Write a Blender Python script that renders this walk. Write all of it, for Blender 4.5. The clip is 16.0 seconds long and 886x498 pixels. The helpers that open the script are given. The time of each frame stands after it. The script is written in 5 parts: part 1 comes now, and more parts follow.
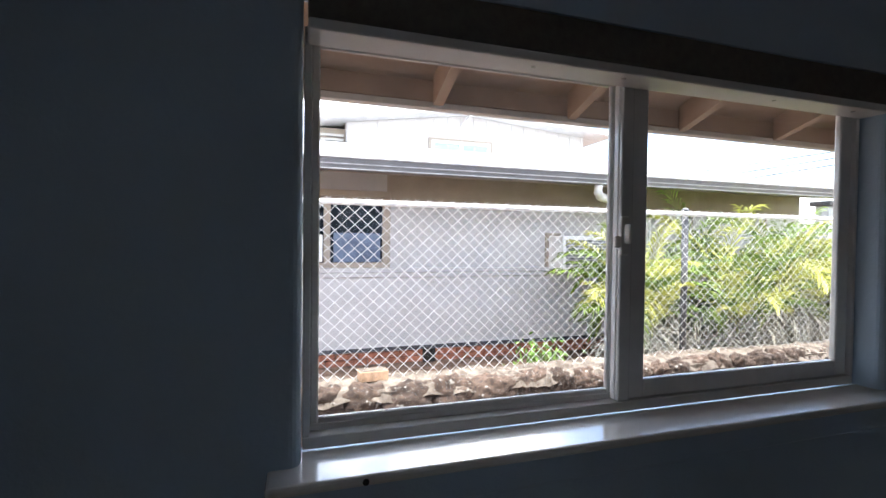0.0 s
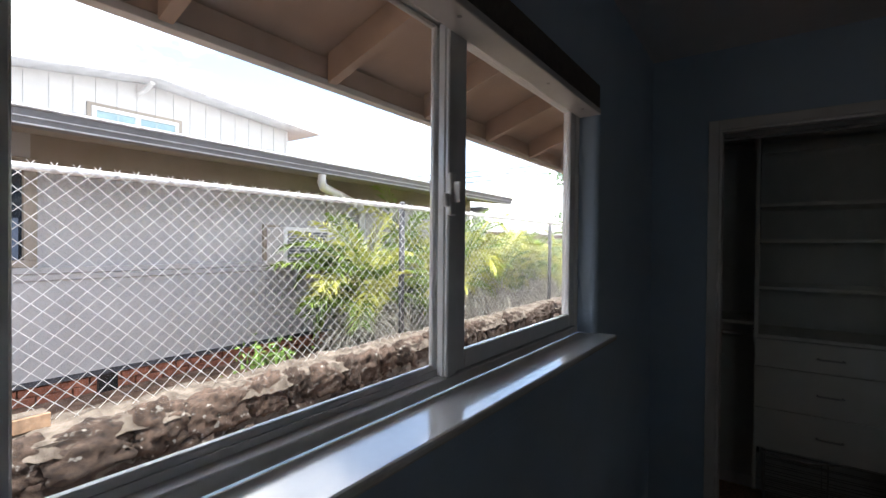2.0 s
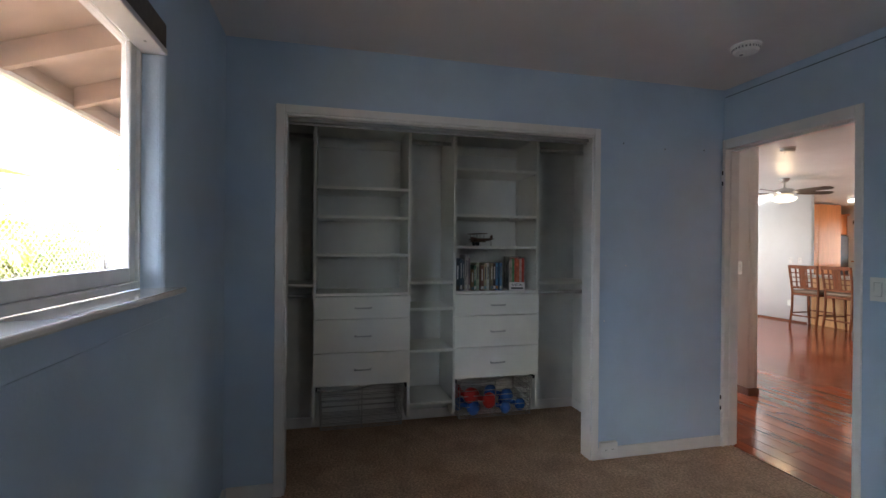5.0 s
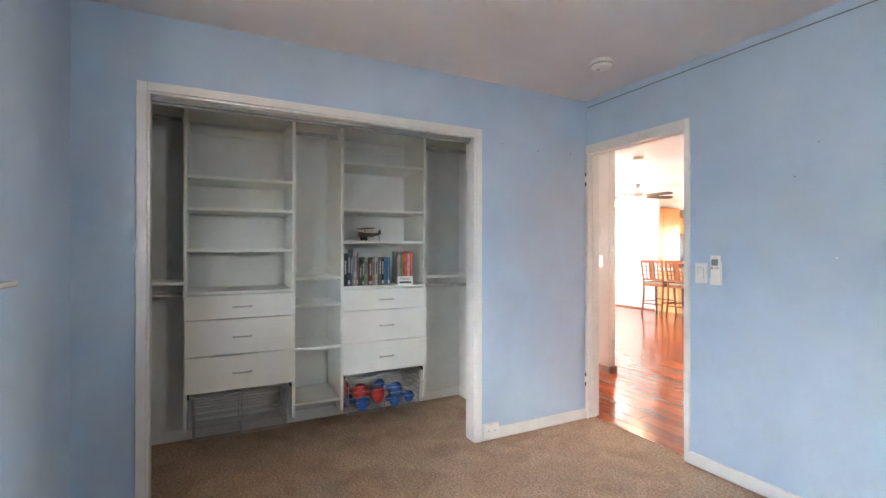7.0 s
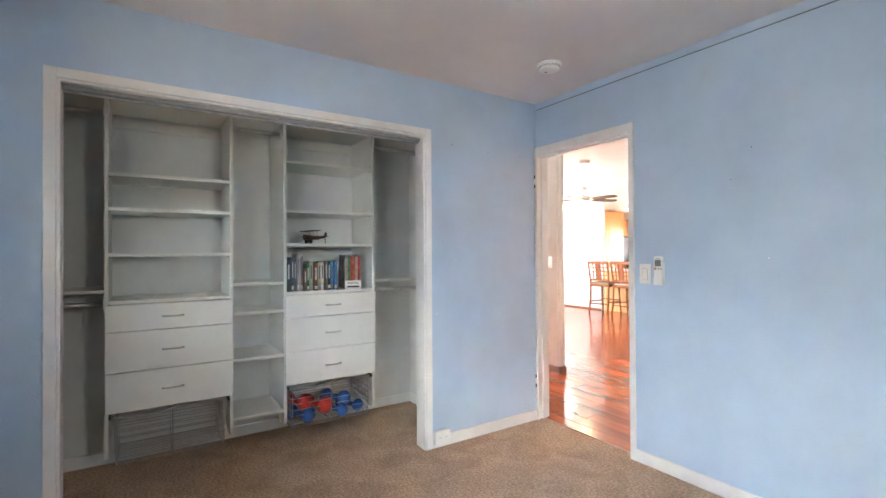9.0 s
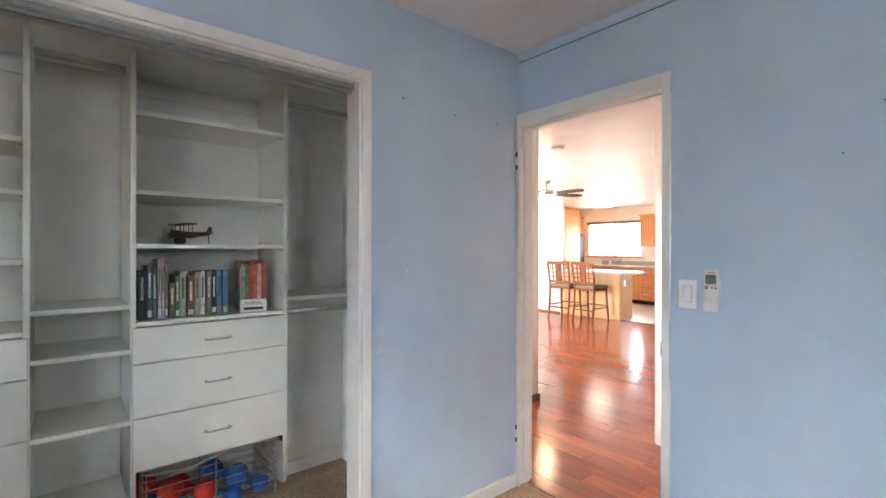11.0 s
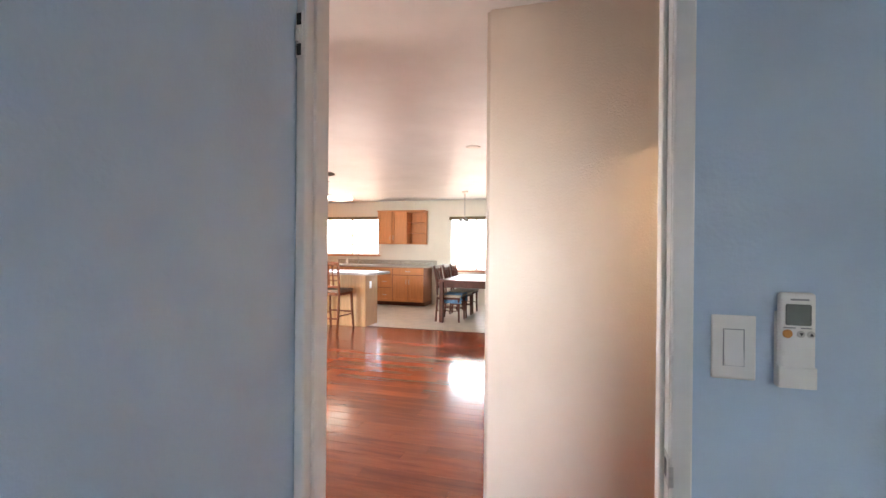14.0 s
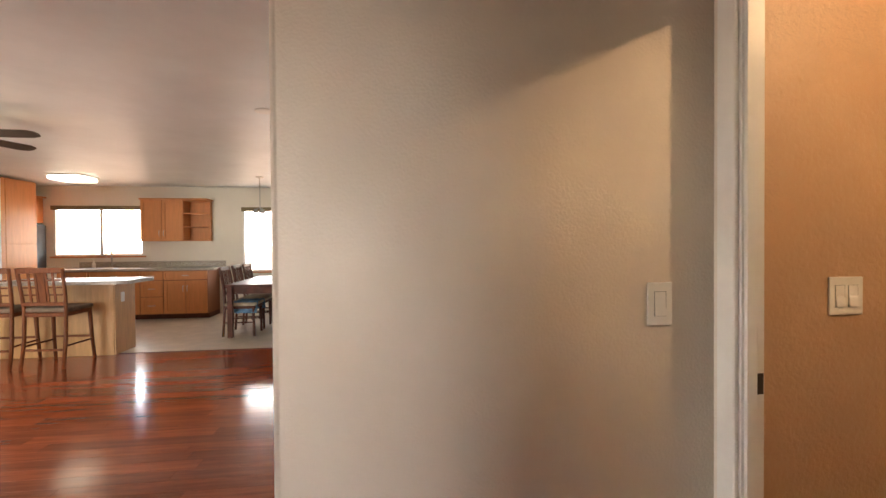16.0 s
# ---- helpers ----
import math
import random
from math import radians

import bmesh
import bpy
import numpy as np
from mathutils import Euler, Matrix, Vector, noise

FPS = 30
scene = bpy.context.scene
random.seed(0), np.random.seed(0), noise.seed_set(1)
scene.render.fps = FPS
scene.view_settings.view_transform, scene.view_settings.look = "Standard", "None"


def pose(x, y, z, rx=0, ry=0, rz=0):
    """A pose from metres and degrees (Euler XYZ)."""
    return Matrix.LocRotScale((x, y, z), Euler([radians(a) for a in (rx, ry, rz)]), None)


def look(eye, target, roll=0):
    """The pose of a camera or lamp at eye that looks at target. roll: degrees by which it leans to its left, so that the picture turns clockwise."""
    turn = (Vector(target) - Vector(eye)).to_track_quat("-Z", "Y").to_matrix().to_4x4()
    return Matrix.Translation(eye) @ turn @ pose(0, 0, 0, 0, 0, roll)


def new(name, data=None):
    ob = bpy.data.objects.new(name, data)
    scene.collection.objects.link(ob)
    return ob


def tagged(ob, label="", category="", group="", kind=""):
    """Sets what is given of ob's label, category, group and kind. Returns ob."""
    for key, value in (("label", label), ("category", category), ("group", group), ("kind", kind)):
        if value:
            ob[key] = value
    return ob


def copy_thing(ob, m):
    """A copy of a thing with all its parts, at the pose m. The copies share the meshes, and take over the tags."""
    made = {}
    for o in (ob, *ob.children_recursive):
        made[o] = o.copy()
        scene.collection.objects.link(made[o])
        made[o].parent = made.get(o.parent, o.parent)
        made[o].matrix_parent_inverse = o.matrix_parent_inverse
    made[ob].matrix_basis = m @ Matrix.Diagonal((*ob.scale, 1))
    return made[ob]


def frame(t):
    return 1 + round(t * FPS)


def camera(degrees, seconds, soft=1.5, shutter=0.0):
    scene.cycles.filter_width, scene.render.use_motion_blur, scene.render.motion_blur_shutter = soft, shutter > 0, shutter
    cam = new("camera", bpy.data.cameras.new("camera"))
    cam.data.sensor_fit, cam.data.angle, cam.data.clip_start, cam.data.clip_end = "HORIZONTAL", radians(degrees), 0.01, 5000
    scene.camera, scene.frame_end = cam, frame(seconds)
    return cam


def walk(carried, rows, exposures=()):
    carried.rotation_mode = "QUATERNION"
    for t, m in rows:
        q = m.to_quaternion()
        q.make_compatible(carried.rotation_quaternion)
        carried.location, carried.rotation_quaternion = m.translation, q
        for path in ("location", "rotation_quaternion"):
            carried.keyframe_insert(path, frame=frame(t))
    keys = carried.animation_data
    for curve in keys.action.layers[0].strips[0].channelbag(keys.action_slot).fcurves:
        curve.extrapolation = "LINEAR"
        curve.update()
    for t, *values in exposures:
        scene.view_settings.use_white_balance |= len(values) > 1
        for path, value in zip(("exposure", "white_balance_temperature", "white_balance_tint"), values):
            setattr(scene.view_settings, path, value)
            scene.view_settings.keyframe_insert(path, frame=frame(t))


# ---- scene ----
cam = camera(88.1, 16.0)
PATH = [
    (0, (-2.448, 2.325, 1.603), (-1.843, 4.231, 1.564), 0.7),
    (0.5, (-2.435, 2.475, 1.602), (-1.518, 4.252, 1.568), 0.5),
    (1, (-2.425, 2.568, 1.592), (-1.297, 4.219, 1.564), 0.5),
    (1.5, (-2.468, 2.654, 1.563), (-1.068, 4.082, 1.534), 0.4),
    (2, (-2.526, 2.669, 1.511), (-0.897, 3.829, 1.49), 0.5),
    (2.5, (-2.564, 2.622, 1.468), (-0.777, 3.521, 1.452), 0.5),
    (3, (-2.59, 2.601, 1.423), (-0.696, 3.243, 1.414), 0.6),
    (3.5, (-2.603, 2.611, 1.421), (-0.629, 2.932, 1.4), 0.9),
    (4, (-2.612, 2.614, 1.406), (-0.612, 2.597, 1.387), 1.0),
    (4.5, (-2.604, 2.624, 1.38), (-0.626, 2.334, 1.365), 0.8),
    (5, (-2.597, 2.626, 1.339), (-0.655, 2.146, 1.336), 0.5),
    (7.5, (-2.64, 2.603, 1.287), (-0.897, 1.622, 1.291), 0.1),
    (8, (-2.643, 2.592, 1.285), (-0.928, 1.563, 1.29), 0.1),
    (10.3, (-2.126, 2.285, 1.334), (-0.528, 1.083, 1.335), -0.3),
    (10.5, (-2.006, 2.206, 1.344), (-0.425, 0.98, 1.337), -0.1),
    (11, (-1.729, 1.988, 1.342), (-0.192, 0.708, 1.339), 0.1),
    (11.5, (-1.455, 1.765, 1.346), (0.004, 0.397, 1.342), 0.2),
    (12, (-1.224, 1.59, 1.349), (0.139, 0.127, 1.346), 0.2),
    (12.5, (-1.037, 1.431, 1.352), (0.172, -0.163, 1.344), 0.3),
    (13, (-0.89, 1.253, 1.336), (0.126, -0.47, 1.329), 0.4),
    (13.5, (-0.754, 1.097, 1.339), (0.05, -0.734, 1.335), 0.5),
    (14, (-0.645, 0.963, 1.334), (-0.086, -0.957, 1.327), 0.5),
    (14.5, (-0.599, 0.759, 1.319), (-0.298, -1.218, 1.311), 0.2),
    (15, (-0.544, 0.553, 1.313), (-0.446, -1.445, 1.301), 0.2),
    (15.5, (-0.489, 0.279, 1.326), (-0.561, -1.72, 1.313), -0.1),
    (16, (-0.507, 0.018, 1.333), (-0.77, -1.965, 1.306), -0.4),
]
walk(cam, [(t, look(eye, target, roll)) for t, eye, target, roll in PATH], ((0, 3.15, 6400, 10), (0.5, 3.05, 6400, 10), (1.5, 2.85, 6500, 10), (2.5, 2.6, 6600, 10), (3.9, 2.75, 6600, 10), (4.5, 4.2, 6400, 10), (5.0, 5.1, 6500, 10), (5.2, 5.4, 6500, 10), (7.3, 7.05, 6800, 10), (8, 7.1, 6800, 10), (10.5, 6.8, 6800, 10), (11, 6.7, 6800, 10), (12.5, 6.45, 6800, 10), (14, 6.05, 6700, 10), (15, 5.6, 6900, 10), (15.5, 5.4, 7100, 10), (16, 5.15, 7500, 10)))

# ---- light ----
world = bpy.data.worlds.new("sky")
scene.world = world
world.use_nodes = True
wn = world.node_tree
sky = wn.nodes.new("ShaderNodeTexSky")
sky.sky_type, sky.sun_disc = "NISHITA", False
sky.sun_elevation, sky.sun_rotation = radians(79), radians(148)
sky.air_density, sky.dust_density = 1.0, 1.5
# broken white cloud over the whole sky
sky_at = wn.nodes.new("ShaderNodeTexCoord")
sky_map = wn.nodes.new("ShaderNodeMapping")
sky_map.inputs["Scale"].default_value = (1.0, 1.0, 2.2)
cloud = wn.nodes.new("ShaderNodeTexNoise")
cloud.inputs["Scale"].default_value, cloud.inputs["Detail"].default_value, cloud.inputs["Roughness"].default_value = 2.6, 9.0, 0.58
cloud_ramp = wn.nodes.new("ShaderNodeValToRGB")
cloud_ramp.color_ramp.elements[0].position, cloud_ramp.color_ramp.elements[1].position = 0.44, 0.62
cloud_mix = wn.nodes.new("ShaderNodeMix")
cloud_mix.data_type = "RGBA"
cloud_mix.inputs[7].default_value = (11.0, 11.0, 11.2, 1)
wn.links.new(sky_at.outputs["Generated"], sky_map.inputs[0])
wn.links.new(sky_map.outputs[0], cloud.inputs["Vector"])
wn.links.new(cloud.outputs["Fac"], cloud_ramp.inputs[0])
wn.links.new(cloud_ramp.outputs[0], cloud_mix.inputs[0])
wn.links.new(sky.outputs[0], cloud_mix.inputs[6])
wn.links.new(cloud_mix.outputs[2], wn.nodes["Background"].inputs[0])
wn.nodes["Background"].inputs[1].default_value = 0.085


def lamp(name, kind, m, energy, color, **more):
    data = bpy.data.lights.new(name, kind)
    data.energy, data.color = energy, color
    for key, value in more.items():
        if key == "size":
            data.size = value
        elif key == "size_y":
            data.shape, data.size_y = "RECTANGLE", value
        elif key == "angle":
            data.angle = radians(value)
        elif key == "radius":
            data.shadow_soft_size = value
    ob = new(name, data)
    ob.matrix_world = m
    return ob


lamp("sun", "SUN", look((0, 0, 0), (-0.10, 0.16, -0.98)), 1.5, (1.0, 0.96, 0.90), angle=10.0)
lamp("dining_window_light", "AREA", look((1.55, -9.40, 1.40), (1.55, -8.0, 1.2)), 0.15, (0.97, 0.98, 1.0), size=1.2, size_y=1.15)
lamp("living_window_light", "AREA", look((4.4, -1.20, 1.25), (4.4, -4.0, 1.0)), 3.5, (0.92, 0.97, 1.0), size=2.4, size_y=1.9)
# fill lamp added at the unseen hall end to lift the hallway walls
lamp("hall_fill_light", "AREA", look((2.52, -0.62, 1.15), (0.0, -0.64, 1.1)), 0.28, (1.0, 0.97, 0.93), size=0.75, size_y=1.8)
# fill lamp added in an unseen west opening to brighten the bedroom
lamp("bedroom_fill_light", "AREA", look((-3.52, 1.55, 1.675), (-2.0, 1.5, 1.3)), 0.115, (0.97, 0.98, 1.0), size=0.44, size_y=0.49)
lamp("fan_bulb", "POINT", pose(2.9, -4.05, 2.125), 0.35, (1.0, 0.72, 0.42), radius=0.06)
lamp("bath_bulb", "POINT", pose(-2.3, -0.35, 2.36), 0.70, (1.0, 0.63, 0.35), radius=0.03)


# ---- materials ----
def mat(name, color, rough=0.6, metal=0.0, vary=0.12, scale=6.0, bump=0.0, bump_scale=120.0, coat=0.0, obj_random=0.0, color2=None, stretch=None, spec=0.5):
    m = bpy.data.materials.new(name)
    m.use_nodes = True
    nt = m.node_tree
    b = nt.nodes["Principled BSDF"]
    b.inputs["Roughness"].default_value, b.inputs["Metallic"].default_value = rough, metal
    b.inputs["Coat Weight"].default_value = coat
    b.inputs["Specular IOR Level"].default_value = spec
    tc = nt.nodes.new("ShaderNodeTexCoord")
    mp = nt.nodes.new("ShaderNodeMapping")
    nt.links.new(tc.outputs["Object"], mp.inputs[0])
    if stretch:
        mp.inputs["Scale"].default_value = stretch
    n1 = nt.nodes.new("ShaderNodeTexNoise")
    n1.inputs["Scale"].default_value, n1.inputs["Detail"].default_value = scale, 8.0
    n1.inputs["Roughness"].default_value = 0.62
    nt.links.new(mp.outputs[0], n1.inputs["Vector"])
    ramp = nt.nodes.new("ShaderNodeValToRGB")
    c2 = color2 or tuple(max(0.0, c * (1 - vary * 1.6)) for c in color)
    hi = tuple(min(1.0, c * (1 + vary)) for c in color)
    ramp.color_ramp.elements[0].position, ramp.color_ramp.elements[1].position = 0.3, 0.72
    ramp.color_ramp.elements[0].color, ramp.color_ramp.elements[1].color = (*c2, 1), (*hi, 1)
    nt.links.new(n1.outputs["Fac"], ramp.inputs[0])
    out = ramp.outputs[0]
    if obj_random:
        info = nt.nodes.new("ShaderNodeObjectInfo")
        mr = nt.nodes.new("ShaderNodeMapRange")
        mr.inputs["To Min"].default_value, mr.inputs["To Max"].default_value = 1 - obj_random, 1 + obj_random
        nt.links.new(info.outputs["Random"], mr.inputs["Value"])
        hsv = nt.nodes.new("ShaderNodeHueSaturation")
        nt.links.new(mr.outputs[0], hsv.inputs["Value"])
        nt.links.new(out, hsv.inputs["Color"])
        out = hsv.outputs[0]
        off = nt.nodes.new("ShaderNodeVectorMath")
        off.operation = "MULTIPLY_ADD"
        off.inputs[1].default_value = (37.0, 37.0, 37.0)
        nt.links.new(info.outputs["Random"], off.inputs[0])
        nt.links.new(tc.outputs["Object"], off.inputs[2])
        nt.links.new(off.outputs[0], mp.inputs[0])
    nt.links.new(out, b.inputs["Base Color"])
    if bump:
        n2 = nt.nodes.new("ShaderNodeTexNoise")
        n2.inputs["Scale"].default_value, n2.inputs["Detail"].default_value = bump_scale, 4.0
        nt.links.new(mp.outputs[0], n2.inputs["Vector"])
        bp = nt.nodes.new("ShaderNodeBump")
        bp.inputs["Strength"].default_value, bp.inputs["Distance"].default_value = bump, 0.004
        nt.links.new(n2.outputs["Fac"], bp.inputs["Height"])
        nt.links.new(bp.outputs[0], b.inputs["Normal"])
    return m


def glass_mat(name, tint=(0.97, 0.98, 0.98)):
    m = bpy.data.materials.new(name)
    m.use_nodes = True
    nt = m.node_tree
    b = nt.nodes["Principled BSDF"]
    b.inputs["Base Color"].default_value = (*tint, 1)
    b.inputs["Roughness"].default_value = 0.0
    b.inputs["Transmission Weight"].default_value = 1.0
    b.inputs["IOR"].default_value = 1.15
    return m


def glow_mat(name, color, strength):
    m = bpy.data.materials.new(name)
    m.use_nodes = True
    b = m.node_tree.nodes["Principled BSDF"]
    b.inputs["Base Color"].default_value = (*color, 1)
    b.inputs["Emission Color"].default_value = (*color, 1)
    b.inputs["Emission Strength"].default_value = strength
    return m


def carpet_mat():
    """Cut pile: speckled tufts, with broad patches where the pile lies another way."""
    m = mat("tan_carpet", (0.60, 0.415, 0.285), 0.95, vary=0.34, scale=75, bump=1.0, bump_scale=170, spec=0.1)
    nt = m.node_tree
    b = nt.nodes["Principled BSDF"]
    old = b.inputs["Base Color"].links[0].from_socket
    geo = nt.nodes.new("ShaderNodeNewGeometry")
    n = nt.nodes.new("ShaderNodeTexNoise")
    n.inputs["Scale"].default_value, n.inputs["Detail"].default_value, n.inputs["Distortion"].default_value = 4.5, 5.0, 0.8
    nt.links.new(geo.outputs["Position"], n.inputs["Vector"])
    mr = nt.nodes.new("ShaderNodeMapRange")
    mr.inputs["From Min"].default_value, mr.inputs["From Max"].default_value = 0.3, 0.7
    mr.inputs["To Min"].default_value, mr.inputs["To Max"].default_value = 0.80, 1.12
    nt.links.new(n.outputs["Fac"], mr.inputs["Value"])
    hsv = nt.nodes.new("ShaderNodeHueSaturation")
    nt.links.new(mr.outputs[0], hsv.inputs["Value"])
    nt.links.new(old, hsv.inputs["Color"])
    nt.links.new(hsv.outputs[0], b.inputs["Base Color"])
    return m


BLUE = mat("blue_wall_paint", (0.47, 0.60, 0.735), 0.5, vary=0.05, scale=2.5, bump=0.3, bump_scale=110)
CREAM = mat("cream_wall_paint", (0.76, 0.69, 0.62), 0.45, vary=0.04, scale=2.0, bump=0.4, bump_scale=120)
PARTW = mat("white_partition_paint", (0.84, 0.85, 0.85), 0.55, vary=0.03, scale=2.0, bump=0.3, bump_scale=60)
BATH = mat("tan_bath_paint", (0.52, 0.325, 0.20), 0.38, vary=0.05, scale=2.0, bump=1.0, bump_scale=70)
LIVING = mat("pale_wall_paint", (0.80, 0.76, 0.68), 0.55, vary=0.03, scale=2.0, bump=0.4, bump_scale=60)
CEIL = mat("ceiling_paint", (0.76, 0.73, 0.72), 0.7, vary=0.05, scale=1.5, bump=0.35, bump_scale=45)
CEIL_L = mat("living_ceiling_paint", (0.79, 0.84, 0.86), 0.44, vary=0.05, scale=1.5, bump=0.25, bump_scale=30)
TRIM = mat("white_trim_paint", (0.80, 0.79, 0.77), 0.32, vary=0.04, scale=9, bump=0.06, bump_scale=40)
VINYL = mat("white_vinyl", (0.84, 0.84, 0.83), 0.2, vary=0.05, scale=12, spec=0.7)
SILLM = mat("sill_paint", (0.90, 0.89, 0.87), 0.17, vary=0.05, scale=10, bump=0.02, bump_scale=14, coat=0.9, spec=1.0)
MELA = mat("white_melamine", (0.80, 0.80, 0.74), 0.35, vary=0.03, scale=5, bump=0.05, bump_scale=60)
CLOSETW = mat("closet_wall_paint", (0.74, 0.75, 0.72), 0.6, vary=0.06, scale=3, bump=0.3, bump_scale=70)
CARPET = carpet_mat()
GLASS = glass_mat("window_glass")
DARKSHADE = mat("dark_shade_fabric", (0.15, 0.135, 0.12), 0.8, vary=0.15, scale=40, bump=0.3, bump_scale=300)
CHROME = mat("brushed_nickel", (0.55, 0.54, 0.52), 0.3, 1.0, vary=0.1, scale=30)
STEEL = mat("zinc_wire", (0.44, 0.43, 0.41), 0.45, 0.5, vary=0.15, scale=30)
PLASTIC = mat("white_plastic", (0.82, 0.81, 0.78), 0.35, vary=0.02, scale=10)
GREYP = mat("grey_plastic", (0.30, 0.31, 0.31), 0.4, vary=0.05, scale=10)
BLACK = mat("black_plastic", (0.02, 0.02, 0.02), 0.5, vary=0.1, scale=20)
PLANK = mat("cherry_plank", (0.31, 0.073, 0.028), 0.15, vary=0.18, scale=3.0, bump=0.015, bump_scale=9, obj_random=0.24, color2=(0.20, 0.043, 0.018), stretch=(0.8, 9.0, 1.0))
TILE = mat("beige_floor_tile", (0.56, 0.49, 0.40), 0.3, vary=0.12, scale=5, bump=0.1, bump_scale=20)
MAPLE = mat("honey_maple", (0.60, 0.235, 0.08), 0.5, vary=0.09, scale=4, stretch=(6, 6, 0.7))
MAPLE_L = mat("light_maple_panel", (0.51, 0.28, 0.115), 0.4, vary=0.14, scale=4, stretch=(6, 6, 0.7))
CHERRY = mat("dark_cherry_wood", (0.085, 0.024, 0.012), 0.5, vary=0.25, scale=8, spec=0.25)
STOOLW = mat("chestnut_wood", (0.17, 0.05, 0.016), 0.5, vary=0.25, scale=10, stretch=(4, 4, 0.8), spec=0.25)
# carcass maple darkened so the gaps between fronts read as shadow
MAPLE_D = mat("maple_gap_shade", (0.22, 0.075, 0.025), 0.6, vary=0.12, scale=4, stretch=(6, 6, 0.7))
GRANITE = mat("speckled_granite", (0.46, 0.41, 0.35), 0.38, vary=0.45, scale=70)
CUSHION = mat("brown_cushion", (0.20, 0.14, 0.10), 0.85, vary=0.2, scale=30, bump=0.3, bump_scale=200)
EAVE = mat("brown_eave_paint", (0.42, 0.32, 0.25), 0.6, vary=0.12, scale=5, bump=0.2, bump_scale=40)
def stone_mat():
    m = mat("lava_rock", (0.095, 0.064, 0.048), 0.95, vary=0.5, scale=7, bump=1.0, bump_scale=45, obj_random=0.3, color2=(0.022, 0.017, 0.015))
    nt = m.node_tree
    b = nt.nodes["Principled BSDF"]
    old = b.inputs["Base Color"].links[0].from_socket
    geo = nt.nodes.new("ShaderNodeNewGeometry")
    n = nt.nodes.new("ShaderNodeTexNoise")
    n.inputs["Scale"].default_value, n.inputs["Detail"].default_value = 24.0, 6.0
    nt.links.new(geo.outputs["Position"], n.inputs["Vector"])
    r = nt.nodes.new("ShaderNodeValToRGB")
    r.color_ramp.elements[0].position, r.color_ramp.elements[1].position = 0.63, 0.70
    nt.links.new(n.outputs["Fac"], r.inputs[0])
    mix = nt.nodes.new("ShaderNodeMix")
    mix.data_type = "RGBA"
    nt.links.new(r.outputs[0], mix.inputs[0])
    nt.links.new(old, mix.inputs[6])
    mix.inputs[7].default_value = (0.42, 0.40, 0.36, 1)
    nt.links.new(mix.outputs[2], b.inputs["Base Color"])
    return m


STONE = stone_mat()
MORTAR = mat("pale_mortar", (0.175, 0.15, 0.125), 0.95, vary=0.5, scale=11, bump=1.0, bump_scale=40, color2=(0.055, 0.04, 0.03))
SIDING = mat("grey_board_siding", (0.44, 0.43, 0.43), 0.75, vary=0.06, scale=4, bump=0.15, bump_scale=60)
FRIEZE = mat("taupe_board", (0.33, 0.285, 0.235), 0.75, vary=0.1, scale=4)
GUTTER = mat("grey_gutter_metal", (0.15, 0.15, 0.155), 0.35, vary=0.1, scale=8)
WHITEB = mat("white_siding", (0.60, 0.595, 0.58), 0.7, vary=0.05, scale=5)
BRICK = mat("red_brick", (0.36, 0.14, 0.085), 0.9, vary=0.3, scale=20, bump=0.5, bump_scale=60, obj_random=0.2)
ROOF = mat("grey_roofing", (0.35, 0.35, 0.36), 0.85, vary=0.2, scale=10, bump=0.5, bump_scale=50)
SOIL = mat("red_soil", (0.20, 0.135, 0.10), 1.0, vary=0.4, scale=8, bump=1.0, bump_scale=40, spec=0.1)
GALV = mat("pale_chain_wire", (0.80, 0.80, 0.79), 0.5, 0.0, vary=0.15, scale=20)
DARKPOST = mat("dark_fence_post", (0.10, 0.10, 0.105), 0.6, vary=0.2, scale=14)
PALM = mat("palm_leaf", (0.24, 0.34, 0.06), 0.4, vary=0.6, scale=5, color2=(0.045, 0.085, 0.015))
PALMY = mat("yellow_palm_leaf", (0.62, 0.60, 0.16), 0.4, vary=0.4, scale=6, color2=(0.30, 0.34, 0.07))
DEAD = mat("dry_palm_leaf", (0.58, 0.55, 0.46), 0.9, vary=0.4, scale=8)
LEAF = mat("shrub_leaf", (0.09, 0.19, 0.03), 0.5, vary=0.4, scale=8)
DARKGLASS = mat("dark_window_pane", (0.03, 0.04, 0.055), 0.08, vary=0.4, scale=2)
RED = mat("red_plastic", (0.55, 0.03, 0.02), 0.4, vary=0.1, scale=10)
BLUEP = mat("blue_plastic", (0.03, 0.14, 0.50), 0.4, vary=0.15, scale=10)


# ---- building helpers ----
def box(bm, x0, x1, y0, y1, z0, z1, bevel=0.0, seg=1):
    mtx = Matrix.Translation(((x0 + x1) / 2, (y0 + y1) / 2, (z0 + z1) / 2)) @ Matrix.Diagonal((abs(x1 - x0), abs(y1 - y0), abs(z1 - z0), 1))
    vs = bmesh.ops.create_cube(bm, size=1.0, matrix=mtx)["verts"]
    if bevel:
        es = list({e for v in vs for e in v.link_edges})
        bmesh.ops.bevel(bm, geom=es, offset=bevel, segments=seg, affect="EDGES", profile=0.5)
    return bm


